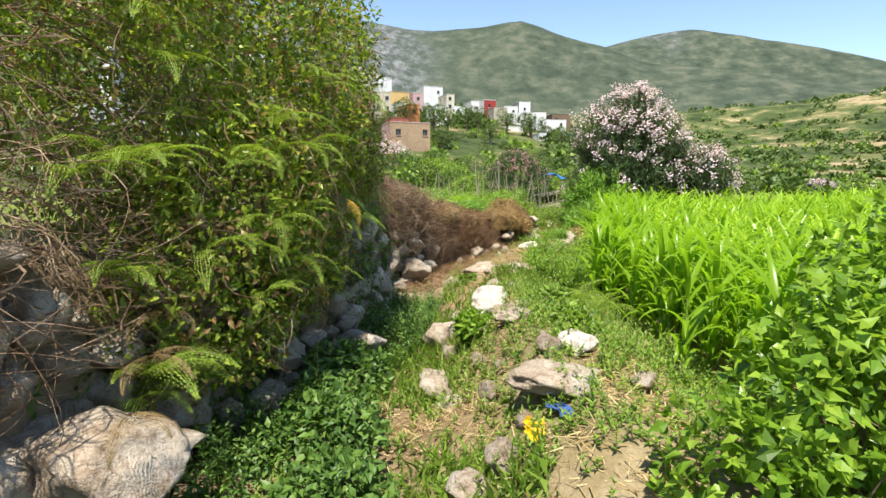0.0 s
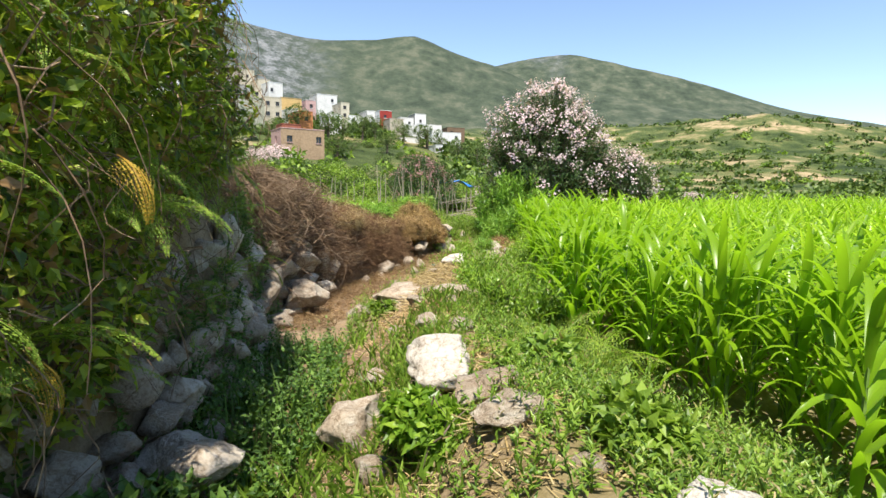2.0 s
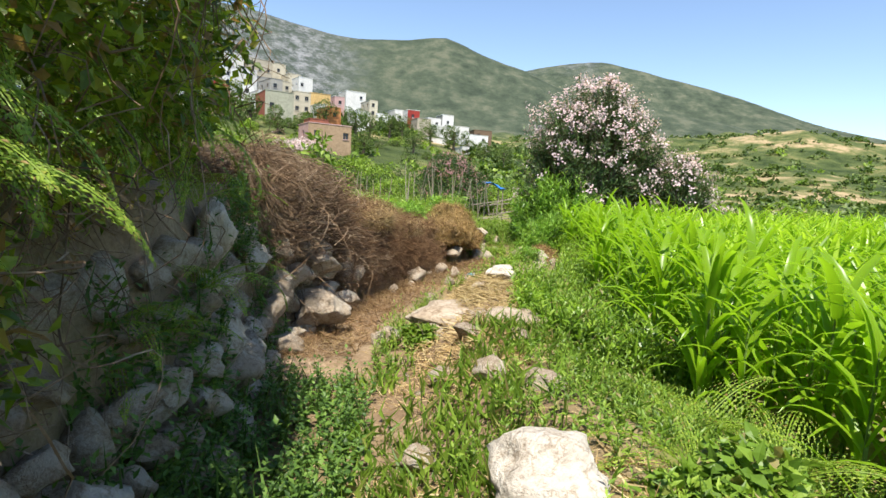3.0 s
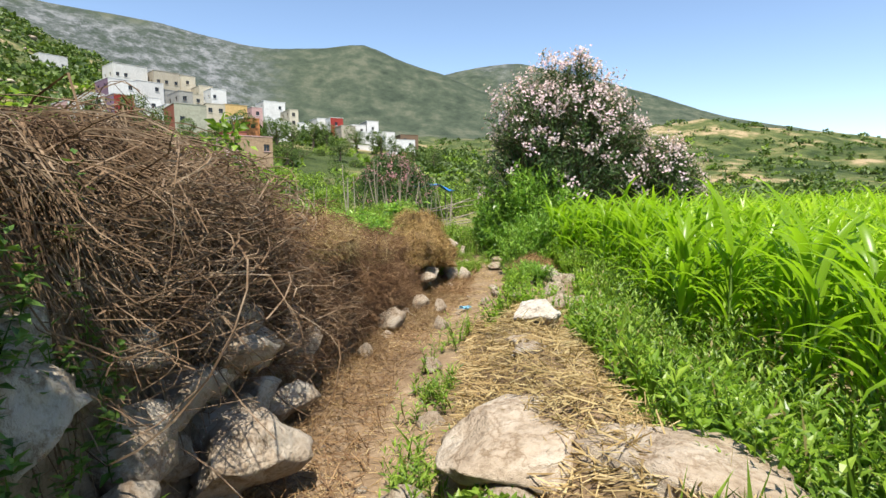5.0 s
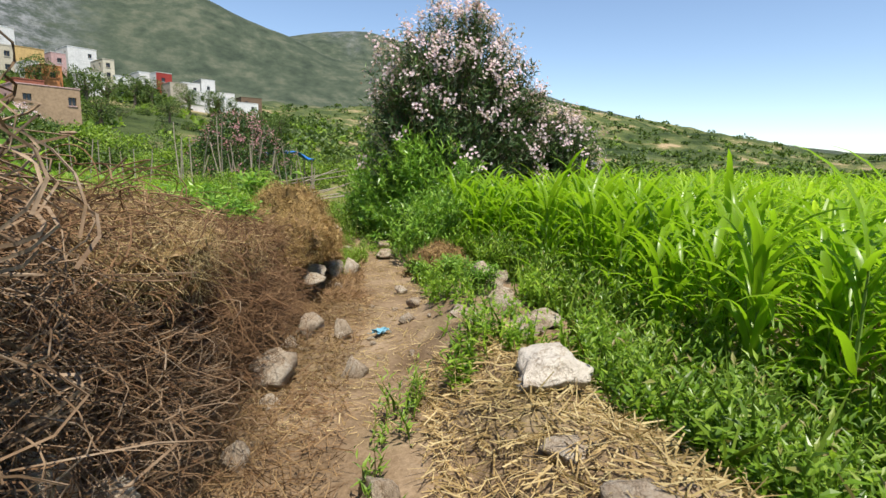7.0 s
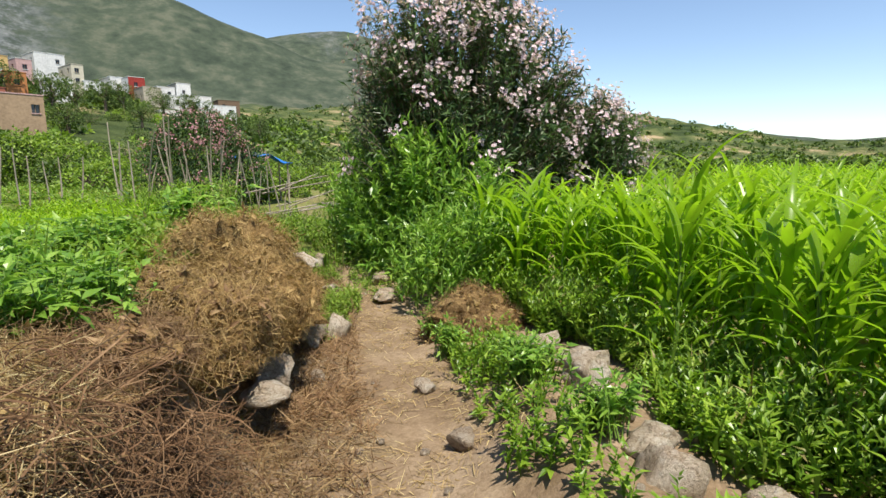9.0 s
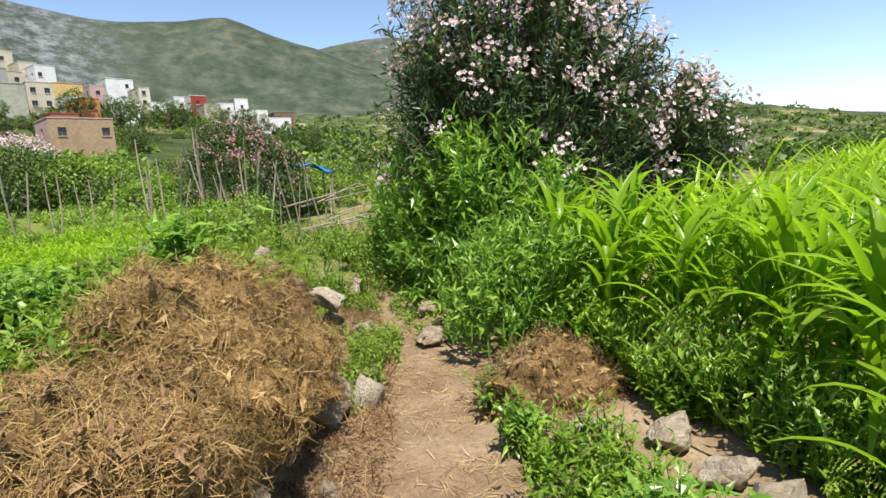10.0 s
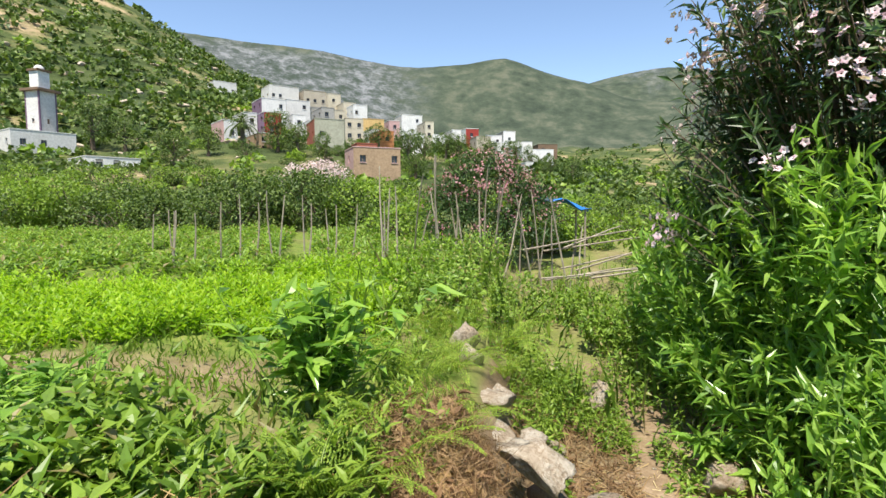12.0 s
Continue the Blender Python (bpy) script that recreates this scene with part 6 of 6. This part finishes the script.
def village():
    def h(x0, x1, ytop, ybase, r, colour, label, storeys=1, bays=2, turn=18.0, side=None, depth=8.0, trim="white"):
        # bearings and rises of the two sides, roof and foot, in degrees from the hub
        az = (x0 + x1) / 2
        w = r * math.radians(x1 - x0) * 0.92
        foot = HUB[2] + r * math.tan(math.radians(ybase))
        roof = HUB[2] + r * math.tan(math.radians(ytop))
        house(az, r, foot, w, depth, max(roof - foot - 0.5, 1.5), turn, colour, label, storeys, bays, side, trim)

    WH = "white rendered flat-roofed village house with small windows"
    h(-21.8, -19.5, 12.0, 10.6, 215, "white", "lone white house high on the scrubby hillside", 1, 3)
    h(-21.2, -19.8, 8.4, 6.2, 120, "white", WH, 1, 1, side="pink")
    h(-18.0, -16.6, 7.3, 5.2, 112, "tan", "unfinished tan house with open window holes", 2, 1)
    h(-17.6, -15.0, 10.6, 8.3, 142, "white", "long white flat-roofed house", 2, 3, side="plum")
    h(-17.4, -15.6, 9.3, 7.2, 128, "red", "dark red rendered village house", 2, 1, side="plum")
    h(-16.8, -13.6, 11.9, 10.2, 172, "white", "large white house at the top of the village", 1, 4)
    h(-15.2, -12.6, 10.6, 8.4, 148, "white", "white terraced house with dark windows", 2, 2)
    h(-13.4, -10.9, 11.6, 9.9, 172, "beige", "beige house with a curved roof terrace", 1, 3, trim="beige")
    h(-13.0, -11.4, 10.0, 8.4, 150, "grey", "grey unpainted concrete house", 1, 1, trim="grey")
    h(-11.7, -10.3, 10.0, 7.6, 134, "grey", "bare concrete stair block above a house", 2, 1, trim="grey")
    h(-12.4, -9.2, 8.8, 6.2, 118, "sage", "pale green house with two dark windows", 1, 2, 12, "brick", 9.0, "sage")
    h(-11.0, -9.5, 11.4, 9.2, 178, "cream", "tall narrow cream house", 2, 1, trim="cream")
    h(-9.4, -8.0, 10.6, 9.1, 172, "cream", "small cream house under the ridge", 1, 1, trim="cream")
    h(-8.4, -6.8, 10.4, 9.0, 166, "white", WH, 1, 2)
    h(-9.1, -7.1, 9.0, 6.7, 134, "cream", "cream house with arched balcony openings", 2, 2, 10, "sage", trim="cream")
    h(-7.4, -5.0, 9.0, 7.2, 140, "yellow", "yellow ochre house with red balcony", 1, 2, 14, "yellow", trim="yellow")
    h(-5.8, -4.2, 7.8, 6.3, 122, "orange", "bright orange rendered house", 1, 1, 18, "orange", trim="orange")
    h(-8.6, -3.3, 6.1, 3.9, 84, "tan", "long low tan brick house with flat roof", 1, 3, 14, "pink", 6.5, "pink")
    h(-7.9, -5.6, 6.6, 5.2, 92, "brick", "small red roof room behind the tan house", 1, 1, 14, "brick", 4.0, "brick")
    h(-3.4, -1.0, 9.5, 8.4, 170, "white", WH, 1, 2)
    h(-2.4, -0.9, 7.6, 6.4, 134, "white", "small white house half hidden by trees", 1, 2)
    h(-0.9, 0.1, 8.8, 7.0, 152, "cream", "narrow cream tower house", 2, 1, trim="cream")
    h(2.0, 3.4, 8.0, 6.6, 168, "white", WH, 1, 1)
    h(3.4, 4.9, 8.1, 6.9, 164, "red", "bright red rendered house in the village", 1, 1, 18, "white")
    h(4.5, 6.2, 7.3, 5.9, 158, "beige", "beige house with plain walls", 1, 2, trim="beige")
    h(5.7, 7.4, 7.4, 6.3, 172, "white", WH, 1, 2)
    h(7.4, 8.8, 7.8, 6.4, 184, "white", "white house with grey side wall", 1, 1, 18, "grey")
    h(8.0, 10.6, 6.7, 5.5, 174, "white", "row of low white houses at the village end", 1, 3)
    h(10.0, 12.8, 5.9, 4.9, 168, "white", "low white house at the village edge", 1, 2)
    h(11.0, 13.2, 6.4, 5.4, 190, "brown", "brown stone house at the village edge", 1, 2, trim="brown")
    h(5.6, 8.0, 5.3, 4.3, 142, "white", "white walled house below the village street", 1, 2)
    h(9.6, 10.6, 4.6, 3.6, 128, "white", "small white shed below the village", 1, 1)
    h(-19.3, -17.9, 9.2, 7.8, 131, "white", WH, 1, 1)
    h(-14.6, -13.2, 9.2, 7.8, 133, "white", WH, 1, 1)
    h(-13.0, -12.1, 8.7, 7.6, 127, "white", WH, 1, 1)
    h(-10.3, -9.2, 9.8, 8.6, 152, "cream", "small cream house between others", 1, 1, trim="cream")
    h(-6.7, -5.7, 8.0, 6.6, 129, "white", WH, 1, 1)
    h(-4.7, -3.5, 8.9, 7.7, 152, "pink", "small pink rendered house", 1, 1)
    h(-0.1, 1.3, 7.5, 6.5, 152, "white", WH, 1, 1)
    h(6.7, 8.0, 6.7, 5.6, 166, "white", WH, 1, 1)
    h(9.3, 10.5, 6.2, 5.2, 160, "white", WH, 1, 1)
    h(-38.0, -33.0, 6.4, 4.6, 118, "white", "white mosque hall with plain walls", 1, 3)
    h(-33.0, -27.5, 4.3, 3.3, 96, "white", "long low white garden building", 1, 3)


village()


def minaret():
    az, r = -35.0, 122.0
    x, y = polar(az, r)
    up = HUB[2] + r * math.tan(math.radians(3.2))
    top = root("minaret", x, y, up, "square white minaret with red brown corner edges", "minaret", turn=-az + 38)
    w, h = 1.6, 14.3
    for side in range(4):
        a = side * 90
        holes = [(w - 0.28, w + 0.28, z, z + 0.9) for z in (4.6 + 3, 8.6 + 3)]
        q = wall_with_holes(2 * w, h + 3, holes, 0.3, lambda s, o, u: (s - w, -w - o, u - 3))
        ob = part("wall", quads_mesh("wall", q), PAINTS["white"], top)
        ob.matrix_basis = pose(0, 0, 0, 0, 0, a)
        for z in (4.6, 8.6):
            win = part("window", quads_mesh("window", box_quads(-0.28, 0.28, -w + 0.22, -w + 0.3, z, z + 0.9)), PAINTS["brown"], top)
            win.matrix_basis = pose(0, 0, 0, 0, 0, a)
        edge = part("corner_edge", quads_mesh("corner_edge", box_quads(-w - 0.06, -w + 0.2, -w - 0.06, -w + 0.2, -3, h)), PAINTS["plum"], top, "red brown corner edge")
        edge.matrix_basis = pose(0, 0, 0, 0, 0, a)
    part("gallery", quads_mesh("gallery", box_quads(-w - 0.55, w + 0.55, -w - 0.55, w + 0.55, h, h + 0.45)), PAINTS["brown"], top, "brown gallery ledge")
    part("turret", quads_mesh("turret", box_quads(-1.05, 1.05, -1.05, 1.05, h + 0.45, h + 3.6)), PAINTS["white"], top)
    part("turret_cornice", quads_mesh("turret_cornice", box_quads(-1.3, 1.3, -1.3, 1.3, h + 3.6, h + 3.95)), PAINTS["brown"], top)
    bm = bmesh.new()
    bmesh.ops.create_uvsphere(bm, u_segments=16, v_segments=8, radius=0.85, matrix=pose(0, 0, h + 4.0))
    part("dome", bm, PAINTS["white"], top)


minaret()


def palm():
    az, r = -18.9, 106.0
    x, y = polar(az, r)
    z = put(x, y)
    up = HUB[2] + r * math.tan(math.radians(5.0))
    h = HUB[2] + r * math.tan(math.radians(8.4)) - up
    top = root("palm_tree", x, y, min(up, z), "tall date palm with drooping green fronds", "palm tree")
    k = 8
    t = np.linspace(0, 1, k)
    hh = h + max(0.0, up - z)
    line = np.stack([0.15 * np.sin(t * 2), 0.1 * t, t * hh], -1)[None]
    part("trunk", raw_mesh("trunk", *tube_arrays(line, np.linspace(0.5, 0.38, k)[None], 8)), BARK, top)
    rng = np.random.default_rng(5)
    for f in range(34):
        m = 12
        s = np.linspace(0, 1, m)
        a, e, ln = rng.uniform(0, 6.28), np.radians(rng.uniform(-25, 75)), rng.uniform(2.6, 3.6)
        ang = e - s ** 1.3 * np.radians(70)
        hor = np.concatenate([[0], np.cumsum(np.cos(ang[:-1]))]) * ln / (m - 1)
        ver = np.concatenate([[0], np.cumsum(np.sin(ang[:-1]))]) * ln / (m - 1)
        c = np.stack([hor * np.cos(a), hor * np.sin(a), hh + ver], -1)
        tan = unit(np.gradient(c, axis=0))
        sd = unit(np.cross(tan, np.array([0, 0, 1.0])))
        p = np.concatenate([c[1:], c[1:]])
        d = np.concatenate([sd[1:], -sd[1:]]) + np.concatenate([tan[1:], tan[1:]]) * 0.7 + np.array([0, 0, -0.25])
        v = leaf_arrays(p, d, np.broadcast_to([0, 0, 1.0], p.shape) + rng.normal(size=p.shape) * 0.2, 0.75, 0.16)
        part("frond", raw_mesh("frond", *join_arrays(v, tube_arrays(c[None], np.linspace(0.05, 0.015, m)[None], 3))), TREE, top)


palm()
